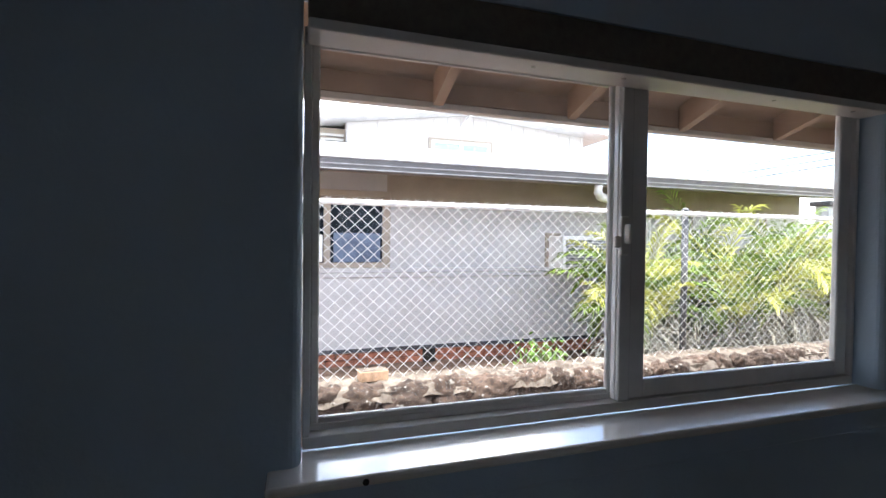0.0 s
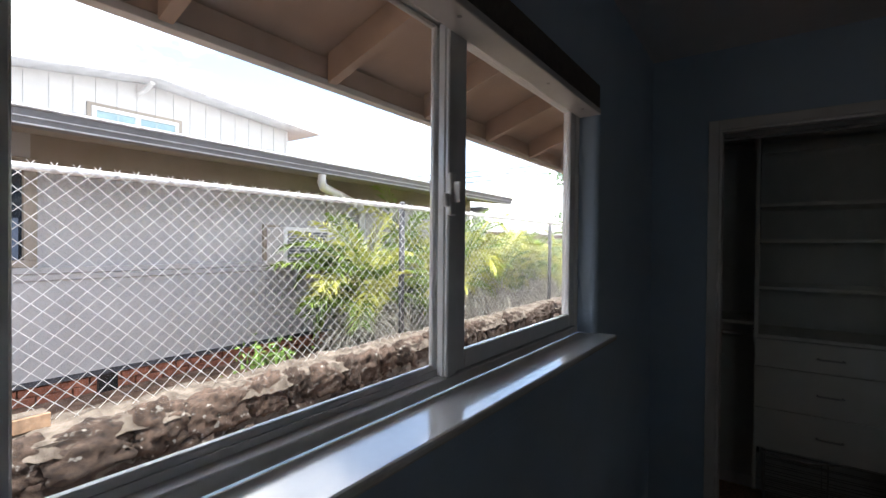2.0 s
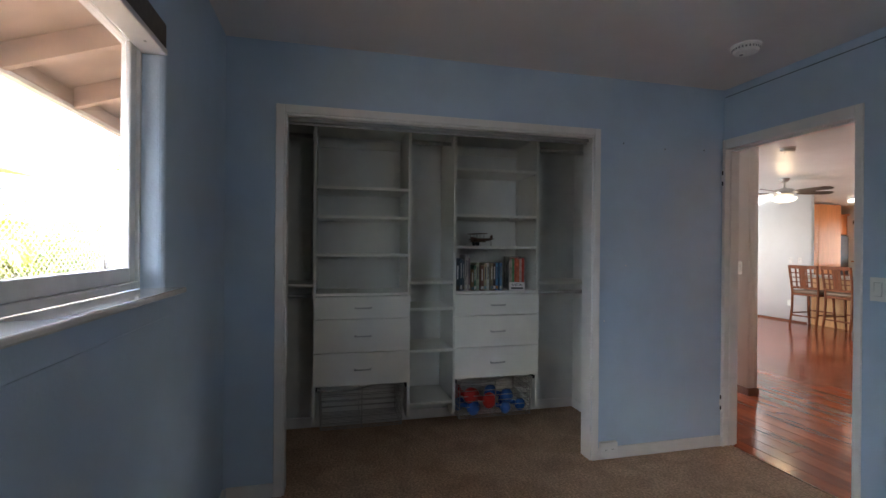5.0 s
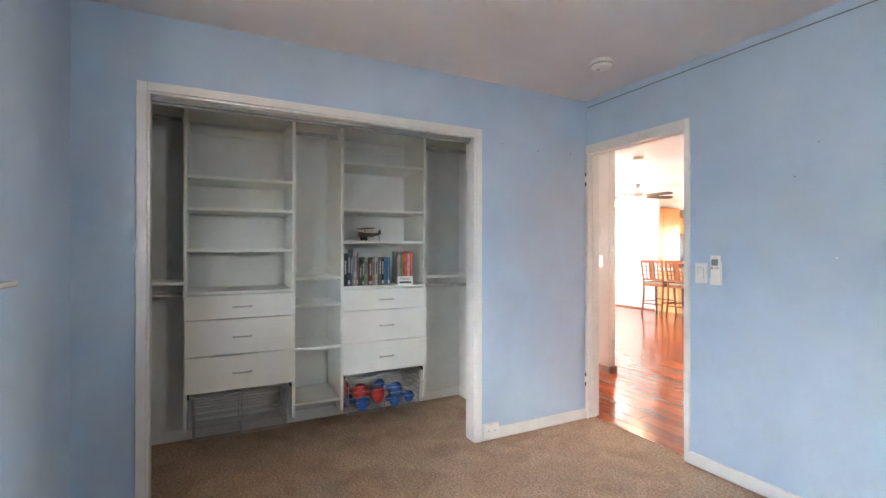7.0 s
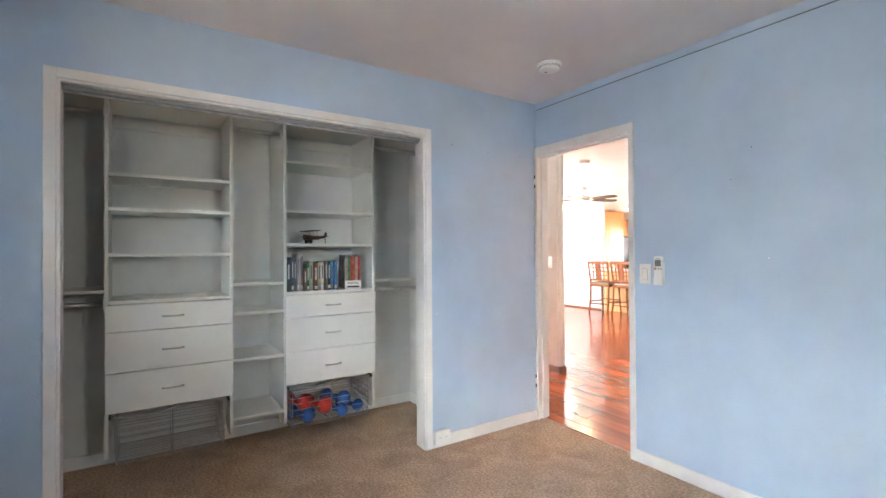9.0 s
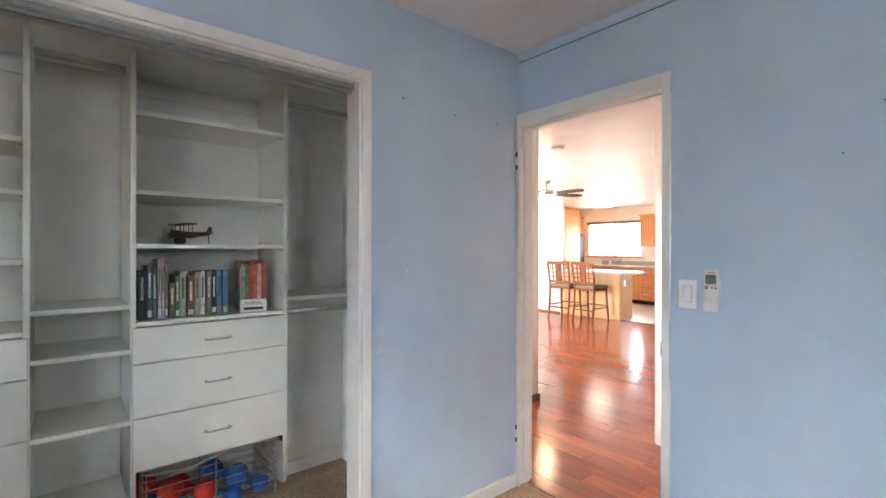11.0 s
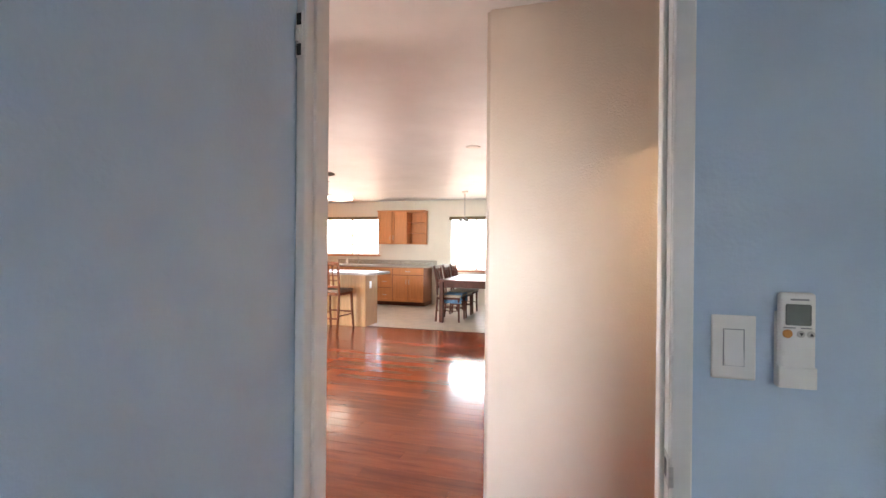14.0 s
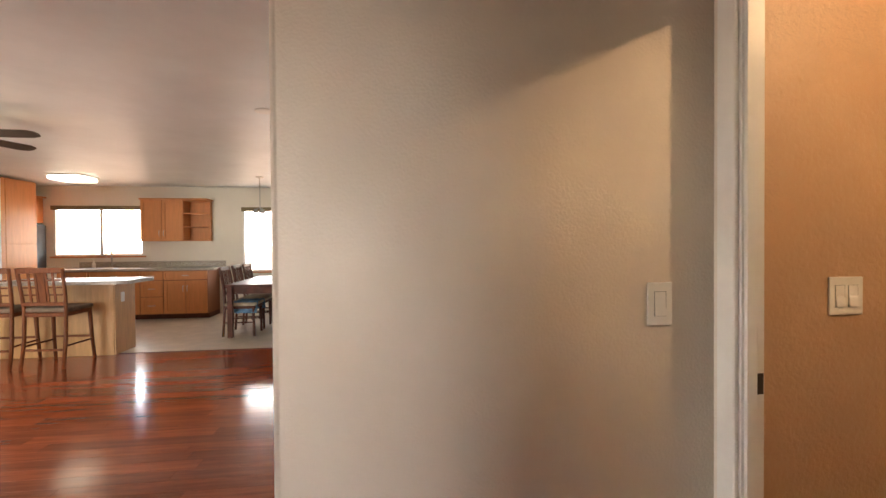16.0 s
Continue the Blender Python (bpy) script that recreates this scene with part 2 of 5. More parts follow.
def tube(bm, points, r, n=8, closed=False, r_end=None):
    pts = [Vector(p) for p in points]
    rings = []
    count = len(pts)
    for i, p in enumerate(pts):
        a = pts[(i - 1) % count] if closed else pts[max(i - 1, 0)]
        b = pts[(i + 1) % count] if closed else pts[min(i + 1, count - 1)]
        d = (b - a).normalized()
        up = Vector((0, 0, 1)) if abs(d.z) < 0.95 else Vector((1, 0, 0))
        s = d.cross(up).normalized()
        u = s.cross(d)
        rr = r if r_end is None else r + (r_end - r) * i / max(1, count - 1)
        rings.append([bm.verts.new(p + rr * (math.cos(k * math.tau / n) * s + math.sin(k * math.tau / n) * u)) for k in range(n)])
    last = count if closed else count - 1
    for i in range(last):
        A, B = rings[i], rings[(i + 1) % count]
        for k in range(n):
            bm.faces.new((A[k], A[(k + 1) % n], B[(k + 1) % n], B[k]))
    if not closed:
        bm.faces.new(rings[0][::-1])
        bm.faces.new(rings[-1])
    return bm


def lathe(bm, profile, n=24, at=(0, 0, 0)):
    rings = []
    for r, z in profile:
        rings.append([bm.verts.new((at[0] + r * math.cos(k * math.tau / n), at[1] + r * math.sin(k * math.tau / n), at[2] + z)) for k in range(n)])
    for A, B in zip(rings, rings[1:]):
        for k in range(n):
            bm.faces.new((A[k], A[(k + 1) % n], B[(k + 1) % n], B[k]))
    bm.faces.new(rings[0][::-1])
    bm.faces.new(rings[-1])
    return bm


def prism(bm, outline, y0, y1, plane="xz"):
    """An outline in a plane, pushed along the third axis."""
    def at(a, b, c):
        return (a, c, b) if plane == "xz" else (c, a, b) if plane == "yz" else (a, b, c)
    A = [bm.verts.new(at(a, b, y0)) for a, b in outline]
    B = [bm.verts.new(at(a, b, y1)) for a, b in outline]
    bm.faces.new(A)
    bm.faces.new(B[::-1])
    for i in range(len(A)):
        j = (i + 1) % len(A)
        bm.faces.new((A[i], B[i], B[j], A[j]))
    bmesh.ops.recalc_face_normals(bm, faces=bm.faces)
    return bm


def part(name, bm, material, parent=None, label="", smooth=False, m=None):
    me = bpy.data.meshes.new(name)
    if smooth:
        for f in bm.faces:
            f.smooth = True
    bm.to_mesh(me)
    bm.free()
    me.materials.append(material)
    ob = new(name, me)
    if parent is not None:
        ob.parent = parent
    if m is not None:
        ob.matrix_local = m
    if label:
        tagged(ob, label)
    return ob


def thing(name, m, label, category, group="", kind=""):
    ob = new(name)
    ob.empty_display_size = 0.1
    ob.matrix_world = m
    return tagged(ob, label, category, group, kind)


def setting(name, bm, material, label, category="", smooth=False):
    return tagged(part(name, bm, material, smooth=smooth), label, category or name.split("_")[0], kind="structure")


def B():
    return bmesh.new()


# ---- rooms ----
H = 2.44
WX0, WX1, WZ0, WZ1 = -2.440, -0.905, 1.180, 2.072
# bedroom: closet wall face x=0, door wall face y=0, window wall face y=3.16, back wall x=-3.5
bm = B()
for x0, x1, z0, z1 in ((-3.5, 1.05, 0, WZ0), (-3.5, 1.05, WZ1, H), (-3.5, WX0, WZ0, WZ1), (WX1, 1.05, WZ0, WZ1)):
    box(bm, x0, x1, 3.16, 3.285, z0, z1)
# rounded plaster corners at the sides of the window opening
round_off = [e for e in bm.edges if all(abs(v.co.y - 3.16) < 1e-4 and WZ0 - 1e-4 < v.co.z < WZ1 + 1e-4 and min(abs(v.co.x - WX0), abs(v.co.x - WX1)) < 1e-4 for v in e.verts) and abs(e.verts[0].co.z - e.verts[1].co.z) > 0.5]
bmesh.ops.bevel(bm, geom=round_off, offset=0.022, segments=5, affect="EDGES", profile=0.5)
setting("wall_north", bm, BLUE, "light blue painted bedroom wall round the sliding window", "wall")
bm = B()
for y0, y1, z0, z1 in ((0.0, 1.004, 0, H), (2.866, 3.16, 0, H), (1.004, 2.866, 2.06, H)):
    box(bm, 0.0, 0.10, y0, y1, z0, z1)
setting("wall_east", bm, BLUE, "light blue painted wall with a wide closet opening", "wall")
bm = B()
for x0, x1, z0, z1 in ((-3.5, -0.836, 0, H), (0.004, 0.10, 0, H), (-0.836, 0.004, 2.055, H)):
    box(bm, x0, x1, -0.055, 0.0, z0, z1)
setting("wall_south", bm, BLUE, "light blue painted bedroom wall with a doorway", "wall")
bm = B()
for x0, x1, z0, z1 in ((-1.42, -0.836, 0, H), (0.004, 2.6, 0, H), (-0.836, 0.004, 2.055, H)):
    box(bm, x0, x1, -0.11, -0.0551, z0, z1)
setting("wall_hall_north", bm, CREAM, "cream textured hallway wall with a doorway", "wall")
# the opening in this unseen wall is added for the bedroom fill lamp
bm = B()
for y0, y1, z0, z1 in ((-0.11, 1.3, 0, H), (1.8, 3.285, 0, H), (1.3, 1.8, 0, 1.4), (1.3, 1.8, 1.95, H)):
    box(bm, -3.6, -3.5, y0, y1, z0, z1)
setting("wall_west", bm, BLUE, "light blue painted bedroom wall with an added, unseen window opening", "wall")
bm = B()
box(bm, -3.6, 0.0, 0.0, 3.2, H, H + 0.12)
setting("ceiling_bedroom", bm, CEIL, "off-white textured bedroom ceiling", "ceiling")
bm = B()
box(bm, -3.6, 1.1, -0.06, 3.2, -0.12, 0.0)
setting("floor_bedroom", bm, CARPET, "tan cut-pile bedroom carpet", "floor")
# closet
for name, label, a in (("wall_closet_back", "off-white painted closet back wall", (0.945, 1.05, 0.60, 3.10, 0, 2.40)), ("wall_closet_south", "off-white painted closet side wall", (0.101, 1.05, 0.50, 0.60, 0, H)), ("wall_closet_north", "off-white painted closet side wall", (0.101, 1.05, 3.10, 3.159, 0, H)), ("ceiling_closet", "off-white closet ceiling", (0.101, 1.05, 0.60, 3.10, 2.40, H))):
    bm = B()
    box(bm, *a)
    setting(name, bm, CLOSETW, label)
# great room, hallway and bathroom
bm = B()
box(bm, -1.42, -0.235, -1.255, -1.143, 0, H)
bmesh.ops.bevel(bm, geom=[e for e in bm.edges if abs(e.verts[0].co.z - e.verts[1].co.z) > 1 and e.verts[0].co.x > -0.5], offset=0.02, segments=4, affect="EDGES")
setting("wall_hall_south", bm, CREAM, "cream orange-peel textured hallway wall with rounded corner", "wall", True)
bm = B()
box(bm, 0.83, 3.15, -1.255, -1.143, 0, H)
bmesh.ops.bevel(bm, geom=[e for e in bm.edges if abs(e.verts[0].co.z - e.verts[1].co.z) > 1 and e.verts[0].co.x < 1], offset=0.02, segments=4, affect="EDGES")
for x0, x1, z0, z1 in ((3.1505, 3.2, 0, H), (5.6, 6.5, 0, H), (3.2, 5.6, 0, 0.3), (3.2, 5.6, 2.2, H)):
    box(bm, x0, x1, -1.255, -1.143, z0, z1)
setting("wall_hall_east", bm, PARTW, "cream textured wall with rounded corner and a large window beyond", "wall", True)
bm = B()
for y0, y1, z0, z1 in ((-0.30, -0.11, 0, H), (-1.255, -1.065, 0, H), (-1.065, -0.30, 2.02, H)):
    box(bm, -1.485, -1.42, y0, y1, z0, z1)
setting("wall_hall_west", bm, CREAM, "cream textured wall at the hallway's end with a doorway", "wall")
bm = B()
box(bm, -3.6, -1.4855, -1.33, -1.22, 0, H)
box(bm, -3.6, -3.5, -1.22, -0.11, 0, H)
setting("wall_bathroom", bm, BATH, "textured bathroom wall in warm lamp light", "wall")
bm = B()
box(bm, -3.6, 0.83, -1.143, 0.0, H, H + 0.12)
box(bm, 0.83, 2.6, -1.143, 0.0, H, H + 0.12)
setting("ceiling_hall", bm, CEIL_L, "off-white hallway ceiling", "ceiling")
bm = B()
box(bm, -3.6, 6.6, -9.6, -1.143, H, H + 0.12)
setting("ceiling_living", bm, CEIL_L, "off-white satin great room ceiling", "ceiling")
# unseen end wall; its opening only houses the added hall lamp
bm = B()
box(bm, 2.5, 2.6, -1.143, -1.0, 0, H)
box(bm, 2.5, 2.6, -0.24, -0.11, 0, H)
box(bm, 2.5, 2.6, -1.0, -0.24, 2.08, H)
setting("wall_hall_end", bm, CREAM, "cream hallway end wall, unseen, with an opening added for a fill lamp", "wall")
bm = B()
for x0, x1, z0, z1 in ((-1.5, 0.95, 0, H), (2.18, 3.98, 0, H), (5.53, 6.6, 0, H), (0.95, 2.18, 0, 0.80), (0.95, 2.18, 2.02, H), (3.98, 5.53, 0, 1.13), (3.98, 5.53, 2.04, H)):
    box(bm, x0, x1, -9.48, -9.35, z0, z1)
setting("wall_kitchen", bm, LIVING, "pale cream kitchen and dining wall with two windows", "wall")
bm = B()
box(bm, 6.5, 6.6, -9.48, -1.143, 0, H)
setting("wall_living_east", bm, LIVING, "pale living room wall", "wall")
bm = B()
box(bm, -1.53, -1.42, -9.48, -1.255, 0, H)
setting("wall_living_west", bm, LIVING, "pale great room wall", "wall")
bm = B()
box(bm, 3.97, 6.5, -6.07, -5.95, 0, H)
bmesh.ops.bevel(bm, geom=[e for e in bm.edges if abs(e.verts[0].co.z - e.verts[1].co.z) > 1 and e.verts[0].co.x < 4.2], offset=0.015, segments=3, affect="EDGES")
setting("wall_partition", bm, PARTW, "white partition wall end beside the kitchen island", "wall", True)
bm = B()
box(bm, -1.5, 6.6, -9.48, -6.05, -0.12, 0.0)
setting("floor_kitchen", bm, TILE, "pale beige kitchen floor tile", "floor")
bm = B()
box(bm, -3.6, 6.6, -6.05, -0.055, -0.12, -0.012)
setting("floor_living", bm, CHERRY, "dark underlay of the wooden plank floor", "floor")

# ---- bedroom window ----
bm = B()
box(bm, -2.497, -0.870, 3.098, 3.225, 1.181, 1.20, 0.006, 2)
sill = setting("window_sill", bm, SILLM, "white painted window sill with worn front edge", "window sill")
bm = B()
box(bm, -2.47, -0.89, 3.142, 3.1585, 1.105, 1.178, 0.004)
setting("trim_apron", bm, BLUE, "blue painted trim board under the sill", "trim")
win = thing("window_1", pose(0, 0, 0), "white vinyl sliding window with two panes", "window", kind="structure")
X0, X1, Z0, Z1 = -2.438, -0.907, 1.20, 2.0
bm = B()
for a in ((X0, X1, 3.226, 3.283, Z0, Z0 + 0.024), (X0, X1, 3.226, 3.283, Z1 - 0.012, Z1), (X0, X0 + 0.014, 3.226, 3.283, Z0 + 0.024, Z1 - 0.012), (X1 - 0.014, X1, 3.226, 3.283, Z0 + 0.024, Z1 - 0.012)):
    box(bm, *a, 0.002)
box(bm, X0 + 0.014, X1 - 0.014, 3.2565, 3.2605, Z0 + 0.024, Z0 + 0.036)
box(bm, X0 + 0.014, X1 - 0.014, 3.277, 3.281, Z0 + 0.024, Z0 + 0.036)
part("window_frame", bm, VINYL, win)
for nm, a, b, y0, y1, wl, wr, wb, wt in (("sash", X0 + 0.0145, -1.690, 3.2615, 3.2765, 0.016, 0.038, 0.022, 0.010), ("sash", -1.725, X1 - 0.0145, 3.236, 3.2555, 0.085, 0.046, 0.045, 0.010)):
    bm = B()
    z0, z1 = Z0 + 0.0245, Z1 - 0.0125
    box(bm, a, a + wl, y0, y1, z0, z1, 0.003)
    if wl > 0.05:
        box(bm, a + 0.002, a + 0.036, y0 - 0.009, y0 + 0.002, z0, z1, 0.003)
    box(bm, b - wr, b, y0, y1, z0, z1, 0.003)
    box(bm, a + wl, b - wr, y0, y1, z0, z0 + wb, 0.003)
    box(bm, a + wl, b - wr, y0, y1, z1 - wt, z1, 0.003)
    sash = part(nm, bm, VINYL, win)
    bm = B()
    box(bm, a + wl - 0.004, b - wr + 0.004, (y0 + y1) / 2 - 0.002, (y0 + y1) / 2 + 0.002, z0 + wb - 0.004, z1 - wt + 0.004)
    pane = part("pane", bm, GLASS, sash)
    pane.visible_shadow = False
bm = B()
box(bm, -1.728, -1.706, 3.217, 3.2285, 1.572, 1.664, 0.004, 2)
box(bm, -1.722, -1.713, 3.198, 3.218, 1.600, 1.645, 0.004, 2)
box(bm, -1.744, -1.728, 3.217, 3.2285, 1.590, 1.618, 0.003)
part("latch", bm, PLASTIC, win, "small white cam latch")
shade = thing("roller_shade", pose(0, 0, 0), "dark roller shade cassette with white bottom rail", "window shade")
bm = B()
box(bm, -2.432, -0.913, 3.152, 3.224, 1.985, 2.066, 0.006, 2)
part("cassette", bm, DARKSHADE, shade)
bm = B()
box(bm, -2.433, -0.912, 3.149, 3.2255, 1.964, 1.984, 0.004, 2)
part("bottom_rail", bm, TRIM, shade, "white bottom rail")
for x, y in ((-1.985, 3.180), (-1.765, 3.175), (-1.31, 3.178), (-1.02, 3.178)):
    bm = B()
    lathe(bm, [(0.005, -0.0022), (0.005, -0.0008), (0.0035, 0.0)], 10, (x, y, 1.9645))
    part("screw", bm, CHROME, shade)
# ---- openings of the bedroom ----
def casing(name, label, opening, w=0.065, d=0.014):
    """Casing boards round an opening: a function that maps (u0,u1,v0,v1) to a box."""
    u0, u1, v1 = opening[1:4]
    bm = B()
    for a in ((u0 - w, u0, 0, v1 + w), (u1, u1 + w, 0, v1 + w), (u0, u1, v1, v1 + w)):
        if opening[0] == "x":
            box(bm, -d, 0.0, *a[:2], *a[2:], 0.003)
        else:
            box(bm, *a[:2], opening[4], opening[5], *a[2:], 0.003)
    return setting(name, bm, TRIM, label, "trim")


casing("trim_closet", "white painted casing round the closet opening", ("x", 1.004, 2.866, 2.06), 0.045)
bm = B()
box(bm, -0.004, 0.104, 1.004, 1.016, 0, 2.06, 0.002)
box(bm, -0.004, 0.104, 2.854, 2.866, 0, 2.06, 0.002)
box(bm, -0.004, 0.104, 1.016, 2.854, 2.048, 2.06, 0.002)
setting("trim_closet_jamb", bm, TRIM, "white painted closet jamb lining", "trim")
bm = B()
box(bm, 0.03, 0.09, 1.02, 2.85, 2.026, 2.047, 0.002)
box(bm, 0.055, 0.063, 1.02, 2.85, 2.016, 2.026)
setting("trim_closet_track", bm, GREYP, "grey metal sliding door track under the closet header", "trim")
door = thing("door_1", pose(0, 0, 0), "white door frame with hinge leaves and no door leaf", "door frame", kind="structure")
bm = B()
for y0, y1 in ((0.0005, 0.015), (-0.125, -0.1105)):
    box(bm, -0.856 if y0 >= 0 else -0.88, -0.819, y0, y1, 0, 2.095, 0.003)
    box(bm, -0.028 if y0 >= 0 else -0.009, -0.0015 if y0 >= 0 else 0.05, y0, y1, 0, 2.095, 0.003)
    box(bm, -0.819, -0.028 if y0 >= 0 else -0.009, y0, y1, 2.03, 2.095, 0.003)
part("casing", bm, TRIM, door)
bm = B()
box(bm, -0.8355, -0.818, -0.11, 0.0, 0, 2.054)
box(bm, -0.012, 0.0035, -0.11, 0.0, 0, 2.054)
box(bm, -0.818, -0.012, -0.11, 0.0, 2.032, 2.054)
box(bm, -0.818, -0.808, -0.088, -0.042, 0, 2.03, 0.002)
box(bm, -0.022, -0.012, -0.088, -0.042, 0, 2.03, 0.002)
box(bm, -0.808, -0.022, -0.088, -0.042, 2.019, 2.032, 0.002)
part("jamb", bm, TRIM, door)
for z in (0.30, 1.835):
    bm = B()
    box(bm, -0.020, -0.002, 0.0153, 0.0185, z - 0.055, z + 0.055, 0.001)
    tube(bm, [(-0.008, 0.0225, z - 0.018), (-0.008, 0.0225, z + 0.018)], 0.004, 8)
    hinge = part("hinge", bm, TRIM, door, "painted hinge leaf without its door")
    for dz in (-0.036, 0.036):
        bm = B()
        box(bm, -0.0175, -0.005, 0.0187, 0.0205, z + dz - 0.014, z + dz + 0.014, 0.001)
        part("hinge_slot", bm, BLACK, hinge)
bm = B()
box(bm, -0.8179, -0.816, -0.034, 0.0145, 0.88, 0.94, 0.001)
box(bm, -0.8245, -0.816, 0.0152, 0.0172, 0.885, 0.925, 0.001)
strike = part("strike_plate", bm, CHROME, door, "small steel strike plate with a curved lip")
bm = B()
box(bm, -0.8165, -0.8155, -0.026, -0.006, 0.893, 0.927)
part("latch_hole", bm, BLACK, strike)
bm = B()
box(bm, -0.8355, 0.0035, -0.062, -0.05, 0.0, 0.006, 0.002)
setting("trim_threshold", bm, CARPET, "carpet edge at the bedroom doorway", "trim")
# doorway at the end of the hallway
door2 = thing("door_2", pose(0, 0, 0), "white door frame at the hallway end", "door frame", kind="structure")
bm = B()
box(bm, -1.4195, -1.405, -1.115, -1.052, 0, 2.065, 0.003)
box(bm, -1.4195, -1.405, -0.313, -0.235, 0, 2.065, 0.003)
box(bm, -1.4195, -1.405, -1.052, -0.313, 2.0, 2.065, 0.003)
part("casing", bm, TRIM, door2)
bm = B()
box(bm, -1.485, -1.4205, -1.0645, -1.045, 0, 2.019)
box(bm, -1.485, -1.4205, -0.32, -0.3005, 0, 2.019)
box(bm, -1.485, -1.4205, -1.045, -0.32, 2.003, 2.019)
box(bm, -1.458, -1.426, -1.045, -1.034, 0, 2.003, 0.002)
part("jamb", bm, TRIM, door2)
bm = B()
box(bm, -1.483, -1.459, -1.0452, -1.043, 0.935, 0.99, 0.001)
sp = part("strike_plate", bm, mat("bronze_plate", (0.07, 0.05, 0.04), 0.4, 0.6), door2, "small dark bronze strike plate")
# baseboards
bm = B()
box(bm, -0.014, -0.0005, 0.016, 0.9585, 0, 0.075, 0.003)
box(bm, -0.014, -0.0005, 2.9115, 3.145, 0, 0.075, 0.003)
box(bm, -3.49, -0.846, 0.0005, 0.014, 0, 0.075, 0.003)
box(bm, -3.49, -0.015, 3.146, 3.1595, 0, 0.075, 0.003)
box(bm, 0.101, 0.93, 0.6005, 0.612, 0, 0.075, 0.002)
box(bm, 0.932, 0.9445, 0.6005, 3.09, 0, 0.075, 0.002)
setting("baseboard", bm, TRIM, "white painted low baseboards", "baseboard")
bm = B()
box(bm, 0.822, 6.4, -1.142, -1.132, 0, 0.07, 0.002)
box(bm, 0.818, 0.829, -1.25, -1.145, 0, 0.07, 0.002)
box(bm, 4.0, 6.4, -5.9495, -5.938, 0, 0.03, 0.002)
box(bm, 2.62, 3.9, -9.3495, -9.338, 0.0, 0.07)
setting("baseboard_hall", bm, mat("brown_base", (0.16, 0.06, 0.03), 0.4), "dark brown wooden hallway baseboards", "baseboard")

# ---- closet organiser ----
FX, BX = 0.55, 0.944          # front and back of the shelves
TOP = 2.165
bm = B()
box(bm, 0.52, BX, 0.602, 3.098, TOP, TOP + 0.019, 0.002)
tagged(part("top_shelf", bm, MELA), "long white melamine top shelf across the closet", "shelf")


def upright(y, parent, bottom=0.15):
    bm = B()
    prism(bm, [(FX, bottom + 0.05), (FX + 0.006, bottom + 0.02), (FX + 0.03, bottom), (FX + 0.10, bottom), (FX + 0.16, bottom + 0.03), (BX, bottom + 0.05), (BX, TOP - 0.0005), (FX, TOP - 0.0005)], y - 0.0095, y + 0.0095, "xz")
    ob = part("upright_panel", bm, MELA, parent)
    bm = B()
    for side in (-1, 1):
        for xh in (FX + 0.035, BX - 0.04):
            for k in range(36):
                z = 0.75 + k * 0.036
                box(bm, xh - 0.0025, xh + 0.0025, y + side * 0.0096, y + side * 0.0102, z - 0.0025, z + 0.0025)
    holes = part("peg_holes", bm, GREYP, ob)
    tagged(holes, kind="stuff")
    return ob


def shelf(y0, y1, z, parent, name="shelf"):
    bm = B()
    box(bm, FX + 0.004, BX, y0, y1, z - 0.019, z, 0.0015)
    ob = part(name, bm, MELA, parent)
    for y in (y0 + 0.004, y1 - 0.004):
        bm = B()
        tube(bm, [(FX + 0.035, y - 0.004, z - 0.023), (FX + 0.035, y + 0.004, z - 0.023)], 0.004, 6)
        part("shelf_pin", bm, GREYP, ob)
    return ob


def drawers(y0, y1, parent):
    edges = (1.03, 0.858, 0.632, 0.41)
    bm = B()
    box(bm, FX, BX, y0, y1, 1.012, 1.03, 0.0015)
    part("drawer_top", bm, MELA, parent)
    for a, b in zip(edges, edges[1:]):
        bm = B()
        top = a - (0.022 if a == edges[0] else 0.002)
        box(bm, FX - 0.019, FX - 0.001, y0 - 0.014, y1 + 0.014, b + 0.002, top, 0.0015)
        box(bm, FX + 0.001, BX - 0.03, y0 + 0.012, y1 - 0.012, b + 0.02, top - 0.03)
        d = part("drawer", bm, MELA, parent)
        yc, zc, w = (y0 + y1) / 2, (b + top) / 2, 0.055
        bm = B()
        x = FX - 0.019
        tube(bm, [(x, yc - w + 0.006, zc), (x - 0.018, yc - w + 0.002, zc), (x - 0.026, yc - w + 0.012, zc), (x - 0.028, yc, zc), (x - 0.026, yc + w - 0.012, zc), (x - 0.018, yc + w - 0.002, zc), (x, yc + w - 0.006, zc)], 0.0048, 8)
        part("handle", bm, CHROME, d, "brushed nickel bow handle", smooth=True)


def rod(y0, y1, z, parent):
    bm = B()
    tube(bm, [(0.62, y0, z), (0.62, y1, z)], 0.015, 14)
    r = part("closet_rod", bm, CHROME, parent, "grey metal hanging rod", smooth=True)
    for y in (y0 + 0.004, y1 - 0.004):
        bm = B()
        box(bm, 0.595, 0.645, y - 0.004, y + 0.004, z - 0.03, z + 0.035, 0.003)
        part("rod_socket", bm, PLASTIC, r)


def rail(y0, y1, z, parent):
    bm = B()
    box(bm, BX - 0.018, BX - 0.001, y0, y1, z - 0.03, z + 0.03, 0.002)
    part("hanging_rail", bm, MELA, parent)


